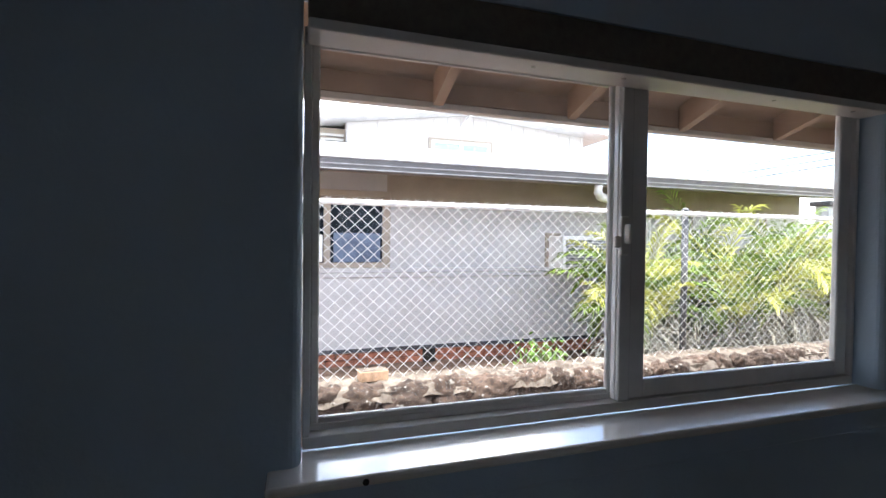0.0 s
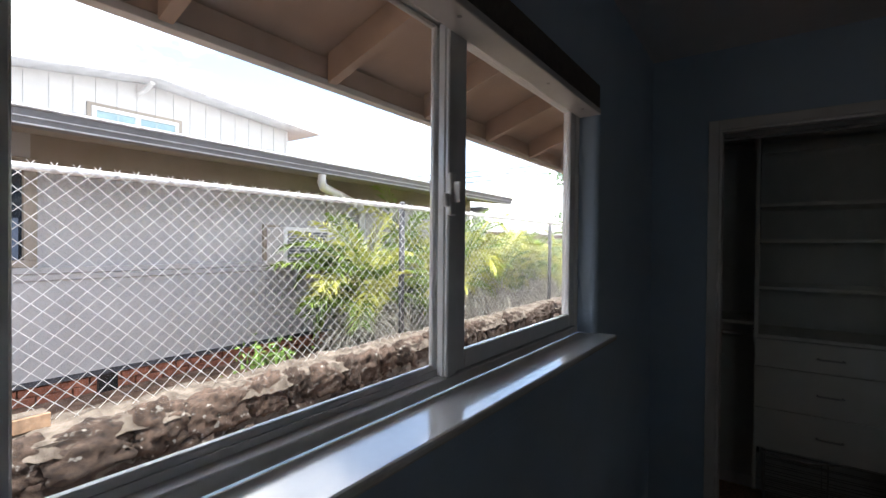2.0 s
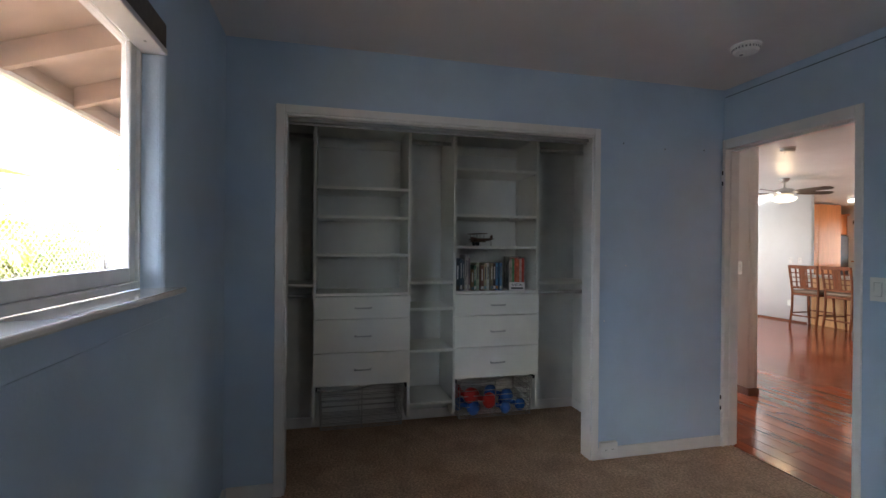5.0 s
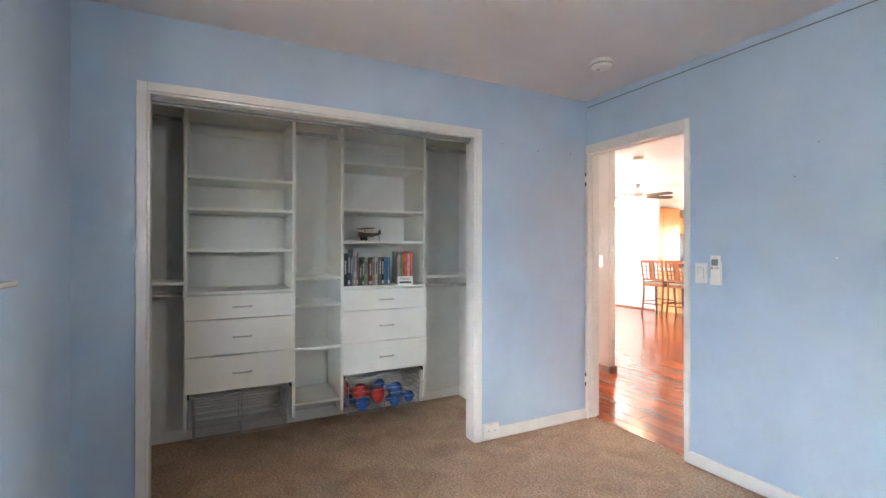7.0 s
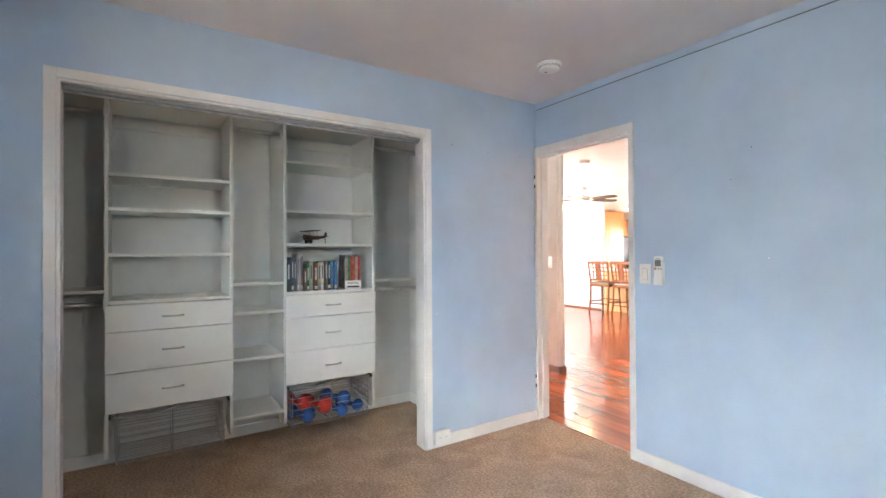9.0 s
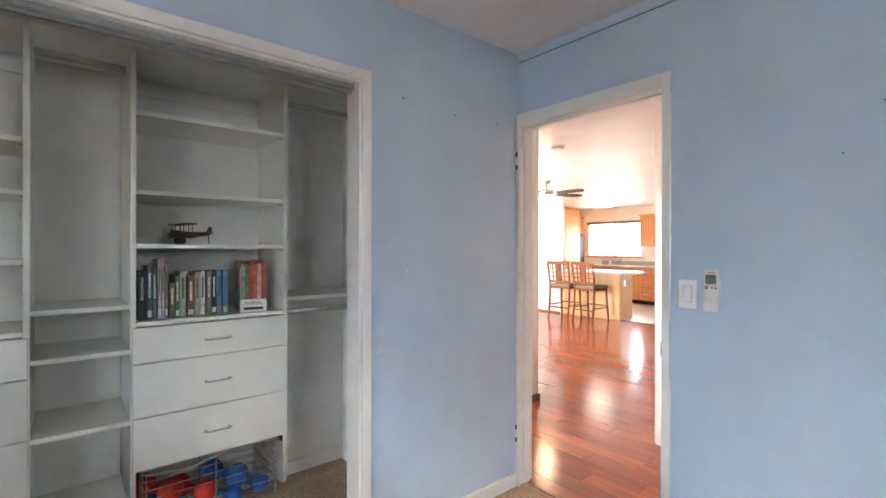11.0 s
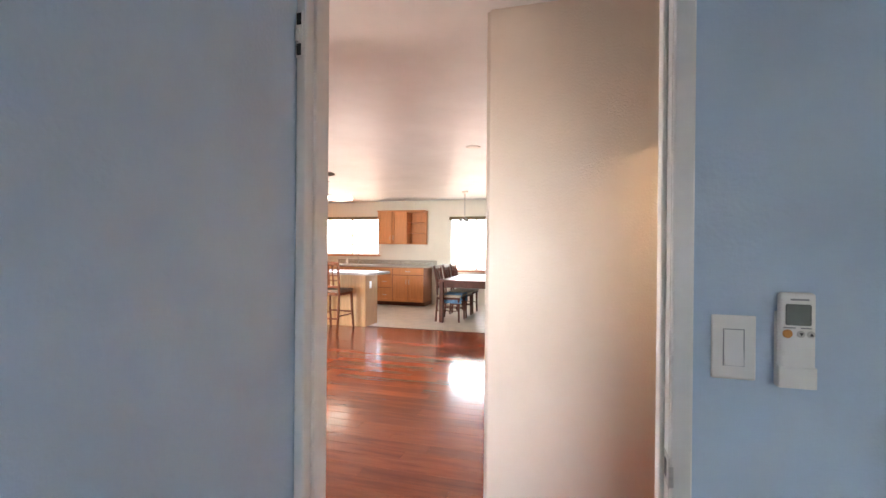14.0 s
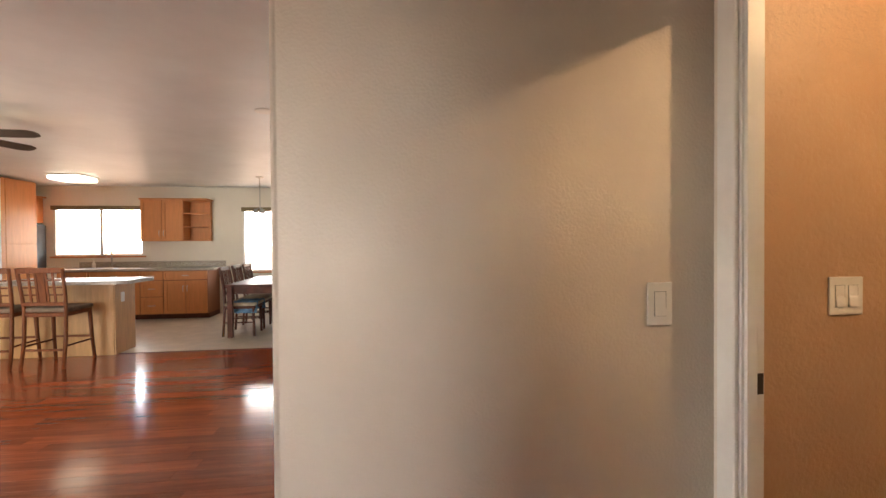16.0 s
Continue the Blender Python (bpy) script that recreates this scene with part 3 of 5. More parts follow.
P = (2.722, 2.088, 1.760, 1.122)
left = thing("closet_tower", pose(0, 0, 0), "white melamine closet tower with shelves over three drawers", "closet tower", "closet towers")
mid = thing("closet_tower", pose(0, 0, 0), "narrow white melamine closet tower with open shelves and hanging rod", "closet tower", "closet towers")
right = thing("closet_tower", pose(0, 0, 0), "white melamine closet tower with books on its shelf and three drawers", "closet tower", "closet towers")
for y, who in zip(P, (left, left, right, right)):
    upright(y, who)
for z in (1.750, 1.555, 1.297):
    shelf(P[1] + 0.0105, P[0] - 0.0105, z, left)
drawers(P[1] + 0.0105, P[0] - 0.0105, left)
rail(P[1] + 0.0105, P[0] - 0.0105, 2.115, left)
for z in (1.105, 0.92, 0.625, 0.255):
    shelf(P[2] + 0.0105, P[1] - 0.0105, z, mid)
rod(P[2] + 0.01, P[1] - 0.01, 2.095, mid)
for z in (1.918, 1.585, 1.358):
    shelf(P[3] + 0.0105, P[2] - 0.0105, z, right)
drawers(P[3] + 0.0105, P[2] - 0.0105, right)
rail(P[3] + 0.0105, P[2] - 0.0105, 2.115, right)
for y0, y1 in ((P[0] + 0.0105, 3.098), (0.603, P[3] - 0.0105)):
    bay = thing("hanging_bay", pose(0, 0, 0), "white hanging bay with one shelf and two metal rods", "closet bay", "hanging bays")
    shelf(y0, y1, 1.095, bay)
    rod(y0, y1, 2.09, bay)
    rod(y0, y1, 1.012, bay)
    bm = B()
    box(bm, 0.58, 0.62, 0.603 if y0 < 1 else 3.088, 0.613 if y0 < 1 else 3.098, 1.0, TOP - 0.001, 0.002)
    part("side_strip", bm, MELA, bay)


def basket(y0, y1, filled):
    group = "wire baskets"
    b = thing("wire_basket", pose(0, 0, 0), "pull-out wire basket holding red and blue plastic toys" if filled else "empty pull-out wire basket under the drawers", "basket", group)
    x0, x1, z0, z1 = FX + 0.005, BX - 0.05, 0.115, 0.385
    y0, y1 = y0 + 0.03, y1 - 0.03
    bm = B()
    dip = lambda y: z1 - 0.0 + 0.018 * math.sin((y - y0) / (y1 - y0) * math.tau)
    ys = [y0 + (y1 - y0) * i / 16 for i in range(17)]
    tube(bm, [(x0, y, dip(y)) for y in ys], 0.005, 6)
    tube(bm, [(x1, y, z1) for y in ys], 0.004, 6)
    for y in (y0, y1):
        tube(bm, [(x0, y, z1), (x1, y, z1)], 0.004, 6)
    part("rim", bm, STEEL, b, "heavy wire rim")
    bm = B()
    n = 7
    for i in range(1, n):
        z = z0 + (z1 - z0) * i / n
        tube(bm, [(x0 + 0.01, y0 + 0.01, z), (x0 + 0.01, y1 - 0.01, z)], 0.0026, 5)
        tube(bm, [(x1, y0 + 0.01, z), (x1, y1 - 0.01, z)], 0.0026, 5)
        for y in (y0 + 0.01, y1 - 0.01):
            tube(bm, [(x0 + 0.01, y, z), (x1, y, z)], 0.0026, 5)
    for i in range(0, 13):
        x = x0 + 0.01 + (x1 - x0 - 0.01) * i / 12
        tube(bm, [(x, y0, z1), (x, y0 + 0.012, z0), (x, y1 - 0.012, z0), (x, y1, z1)], 0.0026, 5)
    tagged(part("wire_grid", bm, STEEL, b), kind="stuff")
    for f in (0.03, 0.5, 0.97):
        bm = B()
        y = y0 + (y1 - y0) * f
        tube(bm, [(x0, y, dip(y)), (x0 + 0.01, y, z0), (x1, y, z0), (x1, y, z1)], 0.003, 6)
        part("stay", bm, STEEL, b)
    for y in (y0 - 0.014, y1 + 0.014):
        bm = B()
        box(bm, x0, BX - 0.02, y - 0.006, y + 0.006, z1 - 0.012, z1 + 0.012, 0.002)
        part("runner", bm, BLACK, b)
    return b


basket(P[1], P[0], False)
basket(P[3], P[2], True)


def toy(y, x, z, r, material, label):
    t = thing("toy_dumbbell", pose(x, y, z, 0, 0, 35), label, "toy", "toys in the basket")
    bm = B()
    tube(bm, [(-0.055, 0, 0), (0.055, 0, 0)], r * 0.35, 12)
    part("grip", bm, material, t, smooth=True)
    for s in (-1, 1):
        bm = B()
        bmesh.ops.create_icosphere(bm, subdivisions=3, radius=r, matrix=Matrix.Translation((s * 0.075, 0, 0)) @ Matrix.Diagonal((0.8, 1, 1, 1)))
        part("weight", bm, material, t, smooth=True)
    return t


toy(1.64, 0.66, 0.175, 0.056, BLUEP, "blue plastic toy weight lying in the wire basket")
toy(1.66, 0.67, 0.262, 0.058, RED, "red plastic toy weight lying in the wire basket")
toy(1.52, 0.655, 0.222, 0.058, RED, "red plastic toy weight lying in the wire basket")
toy(1.37, 0.69, 0.235, 0.056, BLUEP, "blue plastic toy weight lying in the wire basket")
toy(1.27, 0.67, 0.172, 0.045, BLUEP, "blue plastic toy weight lying in the wire basket")
toy(1.40, 0.64, 0.167, 0.045, BLUEP, "blue plastic toy weight lying in the wire basket")

# ---- books ----
BOOKS = ((0.034, 0.215, (0.03, 0.045, 0.06), "black"), (0.020, 0.235, (0.05, 0.09, 0.13), "dark blue"), (0.016, 0.225, (0.10, 0.13, 0.16), "slate"), (0.014, 0.262, (0.45, 0.42, 0.40), "pale grey"), (0.012, 0.265, (0.55, 0.50, 0.48), "pale grey"), (0.014, 0.24, (0.30, 0.22, 0.26), "mauve"),
         (0.022, 0.155, (0.20, 0.13, 0.06), "brown"), (0.018, 0.185, (0.05, 0.16, 0.10), "dark green"), (0.026, 0.205, (0.35, 0.42, 0.30), "sage"), (0.030, 0.185, (0.22, 0.10, 0.07), "russet"), (0.022, 0.20, (0.42, 0.38, 0.25), "tan"), (0.022, 0.205, (0.62, 0.62, 0.58), "white"), (0.022, 0.205, (0.22, 0.19, 0.12), "olive"),
         (0.022, 0.205, (0.04, 0.03, 0.03), "black"), (0.022, 0.205, (0.05, 0.25, 0.50), "bright blue"), (0.022, 0.205, (0.08, 0.22, 0.42), "blue"))
y = P[2] - 0.02
for i, (w, h, c, word) in enumerate(BOOKS):
    bk = thing("book", pose(0.605 + 0.008 * (i % 3), y - w / 2, 1.03, 0, 0, 0), f"{word} hardcover book standing on the closet shelf", "book", "books on the shelf")
    cover = mat("book_cover", c, 0.4, vary=0.25, scale=30)
    bm = B()
    box(bm, 0.0, 0.004, -w / 2 + 0.001, w / 2 - 0.001, 0.0, h, 0.0012)
    box(bm, 0.004, 0.15, -w / 2 + 0.0005, -w / 2 + 0.003, 0.0, h)
    box(bm, 0.004, 0.15, w / 2 - 0.003, w / 2 - 0.0005, 0.0, h)
    part("cover", bm, cover, bk)
    bm = B()
    box(bm, 0.0045, 0.146, -w / 2 + 0.003, w / 2 - 0.003, 0.003, h - 0.004)
    part("pages", bm, PLASTIC, bk, "cream paper pages")
    bm = B()
    light = sum(c) < 0.6
    box(bm, -0.0012, -0.0002, -w * 0.16, w * 0.16, h * 0.40, h * 0.86)
    part("title_bar", bm, mat("book_ink", (0.75, 0.73, 0.66) if light else (0.12, 0.12, 0.16), 0.5, vary=0.5, scale=90), bk)
    bm = B()
    box(bm, -0.0012, -0.0002, -w * 0.36, w * 0.36, h * 0.05, h * 0.17)
    part("label_bar", bm, mat("book_label", (0.7, 0.7, 0.66) if i % 2 else c[::-1], 0.5, vary=0.3, scale=80), bk)
    y -= w + 0.0015
case = thing("book_slipcase", pose(0.60, 1.262, 1.03, 0, 0, -9), "printed cardboard slipcase holding a set of thin paperbacks", "book box")
bm = B()
box(bm, 0.0, 0.20, -0.06, -0.057, 0, 0.25)
box(bm, 0.0, 0.20, 0.057, 0.06, 0, 0.25)
box(bm, 0.0, 0.20, -0.057, 0.057, 0, 0.003)
box(bm, 0.197, 0.20, -0.057, 0.057, 0.003, 0.25)
part("case", bm, mat("printed_card", (0.50, 0.48, 0.44), 0.5, vary=0.7, scale=26), case)
bm = B()
box(bm, -0.004, 0.0, -0.06, 0.06, 0.0, 0.06)
lip = part("front_lip", bm, PLASTIC, case, "white front panel with black lettering")
txt = bpy.data.curves.new("lettering", "FONT")
txt.body, txt.size, txt.extrude, txt.align_x = "ANIMAL", 0.024, 0.0004, "CENTER"
word = new("lettering", txt)
word.data.materials.append(BLACK)
word.parent = case
word.matrix_local = pose(-0.0046, 0, 0.034, 90, 0, -90)
bm = B()
box(bm, -0.0052, -0.0042, -0.045, 0.045, 0.010, 0.022)
part("bar", bm, BLACK, case)
for k, c in enumerate(((0.40, 0.36, 0.30), (0.10, 0.28, 0.12), (0.55, 0.10, 0.05), (0.60, 0.14, 0.06), (0.60, 0.42, 0.36), (0.50, 0.05, 0.03))):
    bm = B()
    yy = 0.0465 - k * 0.0186
    box(bm, 0.008, 0.19, yy - 0.0088, yy + 0.0088, 0.0035, 0.232 + 0.004 * (k % 3), 0.001)
    part("paperback", bm, mat("paperback_cover", c, 0.45, vary=0.35, scale=45), case)

# ---- toy biplane ----
plane = thing("toy_biplane", pose(0.65, 1.535, 1.358, 0, 0, 8), "small brown wooden toy biplane standing on the shelf", "toy plane")
WOODT = mat("toy_wood", (0.11, 0.055, 0.03), 0.5, vary=0.35, scale=40)
bm = B()
tube(bm, [(0, 0.075, 0.047), (0, 0.06, 0.047), (0, 0.0, 0.045), (0, -0.07, 0.05), (0, -0.095, 0.053)], 0.021, 12, r_end=0.006)
part("fuselage", bm, WOODT, plane, smooth=True)
for z, s in ((0.028, 0.10), (0.088, 0.115)):
    bm = B()
    box(bm, -s, s, 0.005, 0.055, z, z + 0.006, 0.0025, 2)
    part("wing", bm, WOODT, plane)
for x in (-0.075, -0.03, 0.03, 0.075):
    for yy in (0.012, 0.048):
        bm = B()
        tube(bm, [(x, yy, 0.033), (x, yy, 0.089)], 0.0018, 6)
        part("strut", bm, WOODT, plane)
for x in (-0.03, 0.03):
    bm = B()
    lathe(bm, [(0.013, -0.004), (0.016, -0.002), (0.016, 0.002), (0.013, 0.004)], 16)
    wheel = part("wheel", bm, BLACK, plane, m=pose(x, 0.04, 0.016, 0, 90, 0))
    bm = B()
    tube(bm, [(x * 0.9, 0.04, 0.016), (x * 0.4, 0.035, 0.04)], 0.0022, 6)
    part("wheel_strut", bm, WOODT, plane)
bm = B()
tube(bm, [(0, -0.088, 0.0015), (0, -0.085, 0.05)], 0.0025, 6)
part("tail_skid", bm, WOODT, plane)
bm = B()
box(bm, -0.04, 0.04, -0.095, -0.07, 0.052, 0.056, 0.001)
part("tailplane", bm, WOODT, plane)
bm = B()
prism(bm, [(-0.072, 0.056), (-0.1, 0.056), (-0.1, 0.082), (-0.088, 0.086)], -0.002, 0.002, "yz")
part("fin", bm, WOODT, plane)
bm = B()
box(bm, -0.045, 0.045, 0.076, 0.079, 0.043, 0.051, 0.001)
part("propeller", bm, WOODT, plane)
bm = B()
lathe(bm, [(0.004, 0), (0.0135, 0.002), (0.0135, 0.012), (0.004, 0.014)], 14)
part("engine_cowl", bm, WOODT, plane, m=pose(0, 0.064, 0.047, -90, 0, 0))

# ---- bedroom wall things ----
def rocker(name, m, label, gang=1, kind="light switch", w=0.073, h=0.118):
    """A wall switch facing local -y."""
    s = thing(name, m, label, kind, "wall switches")
    ww = w + 0.046 * (gang - 1)
    bm = B()
    box(bm, -ww / 2, ww / 2, -0.006, 0.0, -h / 2, h / 2, 0.003, 2)
    part("cover_plate", bm, PLASTIC, s)
    for g in range(gang):
        c = (g - (gang - 1) / 2) * 0.046
        bm = B()
        box(bm, c - 0.0175, c + 0.0175, -0.0068, -0.0055, -0.034, 0.034)
        part("gap", bm, GREYP, s)
        bm = B()
        prism(bm, [(-0.0062, -0.0325), (-0.0115, -0.0325), (-0.0075, 0.0), (-0.0070, 0.0325), (-0.0062, 0.0325)], c - 0.0155, c + 0.0155, "yz")
        part("rocker", bm, PLASTIC, s)
    return s


rocker("light_switch", pose(-0.924, 0.0, 1.155, 0, 0, 180), "white single rocker light switch on the blue wall")
rocker("light_switch", pose(-1.255, -1.143, 1.163, 0, 0, 180), "white single rocker switch on the textured hallway wall")
rocker("light_switch", pose(0.965, -1.143, 1.18, 0, 0, 180), "white rocker switch on the hallway wall", 2)
rocker("light_switch", pose(-1.922, -1.22, 1.161, 0, 0, 180), "white double rocker switch lit by warm bathroom light", 2)
rem = thing("remote_holder", pose(-1.018, 0.0, 1.175, 0, 0, 180), "white air conditioner remote in its wall holder", "remote control")
bm = B()
box(bm, -0.0295, 0.0295, -0.024, -0.002, -0.083, -0.045, 0.003, 2)
box(bm, -0.029, 0.029, -0.005, 0.0, -0.08, 0.05, 0.002)
part("holder", bm, PLASTIC, rem)
bm = B()
box(bm, -0.0275, 0.0275, -0.0225, -0.0055, -0.078, 0.085, 0.006, 3)
body = part("remote_body", bm, PLASTIC, rem)
bm = B()
box(bm, -0.019, 0.019, -0.0238, -0.0222, 0.028, 0.065, 0.002)
part("screen", bm, mat("lcd_grey", (0.22, 0.25, 0.23), 0.2), body)
bm = B()
lathe(bm, [(0.0075, 0), (0.0075, 0.002), (0.006, 0.003)], 16)
part("button", bm, mat("orange_rubber", (0.62, 0.27, 0.06), 0.5), body, "orange round button", m=pose(-0.016, -0.0222, 0.013, 90, 0, 0))
for k in (0.004, 0.019):
    bm = B()
    lathe(bm, [(0.006, 0), (0.006, 0.002), (0.005, 0.003)], 16)
    b2 = part("button", bm, mat("pale_rubber", (0.6, 0.58, 0.55), 0.5), body, m=pose(k, -0.0222, 0.013, 90, 0, 0))
    bm = B()
    prism(bm, [(-0.003, -0.0025), (0.003, -0.0025), (0.0, 0.003)] if k > 0.01 else [(-0.003, 0.0025), (0.0, -0.003), (0.003, 0.0025)], -0.0258, -0.0250, "xz")
    part("arrow", bm, BLACK, body, m=pose(k, 0, 0.013))
for x0, x1, z0, z1 in ((-0.012, 0.016, 0.0715, 0.0745), (-0.022, -0.004, 0.0225, 0.0245), (0.004, 0.02, 0.0225, 0.0245)):
    bm = B()
    box(bm, x0, x1, -0.0232, -0.0224, z0, z1)
    part("printing", bm, GREYP, body)
outlet = thing("wall_outlet", pose(0, 0.90, 0.075, 0, 0, -90), "white surface-mounted outlet box above the baseboard", "outlet")
bm = B()
box(bm, -0.06, 0.06, -0.045, -0.0145, -0.045, 0.045, 0.004, 2)
part("outlet_box", bm, PLASTIC, outlet)
for c in (-0.024, 0.024):
    bm = B()
    box(bm, c - 0.015, c + 0.015, -0.0468, -0.0452, -0.014, 0.014, 0.001)
    rc = part("receptacle", bm, PLASTIC, outlet)
    for k in (-0.005, 0.005):
        bm = B()
        box(bm, c + k - 0.001, c + k + 0.001, -0.0474, -0.0469, -0.003, 0.006)
        part("slot", bm, BLACK, rc)


def smoke_alarm(x, y):
    s = thing("smoke_alarm", pose(x, y, H), "round white ceiling smoke alarm with vents", "smoke alarm", "smoke alarms")
    bm = B()
    lathe(bm, [(0.072, -0.0005), (0.072, -0.012), (0.062, -0.014), (0.062, -0.03), (0.055, -0.04), (0.03, -0.044)], 32)
    part("housing", bm, PLASTIC, s)
    bm = B()
    for k in range(24):
        a = k * math.tau / 24
        box(bm, 0.0615 * math.cos(a) - 0.003, 0.0615 * math.cos(a) + 0.003, 0.0615 * math.sin(a) - 0.003, 0.0615 * math.sin(a) + 0.003, -0.028, -0.018)
    part("vent_slots", bm, GREYP, s)
    bm = B()
    lathe(bm, [(0.009, -0.043), (0.009, -0.0465), (0.005, -0.047)], 14, (0.02, 0.01, 0))
    part("test_button", bm, GREYP, s)


smoke_alarm(-0.60, 0.47)
smoke_alarm(1.26, -2.10)
# pin holes and chips in the paint
for y, z in ((0.788, 2.028), (0.474, 2.008), (0.165, 2.018)):
    bm = B()
    lathe(bm, [(0.004, 0.0), (0.004, 0.0015), (0.002, 0.002)], 8)
    tagged(part("nail_hole", bm, BLACK, m=pose(-0.0005, y, z, 0, -90, 0)), "small dark nail hole in the blue wall", "nail hole", "nail holes", "structure")
for y, z in ((0.763, 1.237), (0.918, 0.883)):
    bm = B()
    lathe(bm, [(0.0042, 0.0), (0.0045, 0.001), (0.002, 0.0015)], 9)
    tagged(part("paint_chip", bm, PLASTIC, m=pose(-0.0005, y, z, 0, -90, 0)), "white spackle spot on the blue wall", "wall mark", "wall marks", "structure")
for x, z in ((-1.511, 1.811), (-1.411, 1.660)):
    bm = B()
    lathe(bm, [(0.0026, 0.0), (0.0026, 0.0012), (0.0014, 0.002)], 8)
    tagged(part("nail_hole", bm, BLACK, m=pose(x, 0.0005, z, -90, 0, 0)), "small dark nail hole in the blue wall", "nail hole", "nail holes", "structure")
bm = B()
lathe(bm, [(0.0042, 0.0), (0.0045, 0.001), (0.002, 0.0015)], 9)
tagged(part("paint_chip", bm, PLASTIC, m=pose(-1.582, 0.0005, 1.255, -90, 0, 0)), "white spackle spot on the blue wall", "wall mark", "wall marks", "structure")
bm = B()
lathe(bm, [(0.006, 0.0), (0.006, 0.0012), (0.003, 0.0016)], 10)
tagged(part("nail_hole", bm, BLACK, m=pose(-2.335, 3.0975, 1.190, 90, 0, 0)), "dark knot hole in the sill's front edge", "nail hole", "nail holes", "structure")
# thin tube standing in for the dark crack line below the ceiling
bm = B()
tube(bm, [(-3.4, 0.006, 2.385), (-2.4, 0.006, 2.384), (-1.2, 0.006, 2.388), (-0.02, 0.006, 2.386)], 0.003, 6)
tagged(part("wall_crack_line", bm, mat("grey_blue_crack", (0.16, 0.20, 0.25), 0.6)), "thin dark crack line along the top of the wall", "cable")
thermo = thing("thermostat", pose(0.99, -1.143, 1.515, 0, 0, 180), "white thermostat box on the hallway wall", "thermostat")
bm = B()
box(bm, -0.045, 0.045, -0.03, 0.0, -0.08, 0.08, 0.006, 2)
part("housing", bm, PLASTIC, thermo)
bm = B()
box(bm, -0.03, 0.03, -0.0315, -0.0295, 0.02, 0.06)
part("display", bm, mat("lcd_blue", (0.12, 0.2, 0.45), 0.3), thermo)

# ---- outdoors: ground, our eave ----
bm = B()
G0, G1, YS = -0.35, 0.40, 5.32
ring = [(-400, -400, G0), (400, -400, G0), (400, YS, G0), (400, YS + 0.02, G1), (400, 400, G1), (-400, 400, G1), (-400, YS + 0.02, G1), (-400, YS, G0)]
vs = [bm.verts.new(p) for p in ring]
bm.faces.new((vs[0], vs[1], vs[2], vs[7]))
bm.faces.new((vs[7], vs[2], vs[3], vs[6]))
bm.faces.new((vs[6], vs[3], vs[4], vs[5]))
setting("ground", bm, SOIL, "bare reddish soil yard, raised behind the stone wall", "ground")
bm = B()
prism(bm, [(3.29, 2.52), (4.12, 2.239), (4.12, 2.26), (3.29, 2.541)], -5.0, 4.0, "yz")
setting("roof_eave", bm, EAVE, "brown painted roof boards under the eave", "roof")
eave = thing("eave_framing", pose(0, 0, 0), "brown painted rafters and fascia of the roof overhang", "eave", kind="structure")
bm = B()
box(bm, -5.0, 4.0, 4.08, 4.12, 2.150, 2.232, 0.003)
part("fascia", bm, EAVE, eave)
bm = B()
box(bm, -5.0, 4.0, 4.078, 4.124, 2.124, 2.149, 0.002)
part("drip_edge", bm, mat("pale_edge", (0.62, 0.58, 0.53), 0.6), eave, "pale painted lower edge")
for k in range(14):
    x = -4.97 + 0.61 * k
    bm = B()
    prism(bm, [(3.33, 2.388), (4.079, 2.136), (4.079, 2.251), (3.33, 2.505)], x - 0.02, x + 0.02, "yz")
    part("rafter", bm, EAVE, eave)
bm = B()
box(bm, -3.6, -2.5, 3.289, 3.32, G0, 2.25)
box(bm, -0.80, 1.2, 3.289, 3.32, G0, 2.25)
setting("wall_outside", bm, FRIEZE, "outer board face of the house wall", "wall")
bm = B()
box(bm, -3.62, 6.62, -9.5, 3.36, 2.562, 2.66)
# unseen overhang, added to block sky light from the kitchen windows
box(bm, -1.6, 6.6, -10.75, -9.501, 2.14, 2.2)
setting("roof_main", bm, ROOF, "roof deck over the house with an unseen overhang added to shade the kitchen", "roof")

# ---- stone wall ----
stone = thing("stone_wall", pose(0, 0, 0), "low dark lava rock wall with pale mortar and lichen", "stone wall")
bm = B()
box(bm, -7.0, 12.0, 5.185, 5.54, G0, 0.635)
part("core", bm, MORTAR, stone, "pale mortar core")


def rock_mesh(seed, rough):
    rnd = random.Random(seed)
    bm = B()
    bmesh.ops.create_icosphere(bm, subdivisions=4, radius=0.5)
    off = Vector((rnd.uniform(0, 50), rnd.uniform(0, 50), rnd.uniform(0, 50)))
    for v in bm.verts:
        c = v.co.copy()
        m = max(abs(c.x), abs(c.y), abs(c.z))
        c *= 0.55 + 0.45 * 0.5 / m
        c *= 1 + rough * (0.8 * noise.noise(c * 2.6 + off) + 0.8 * noise.noise(c * 6.3 + off) + 0.7 * noise.noise(c * 12 + off))
        v.co = c
    for f in bm.faces:
        f.smooth = True
    me = bpy.data.meshes.new("rock")
    bm.to_mesh(me)
    bm.free()
    me.materials.append(STONE)
    return me


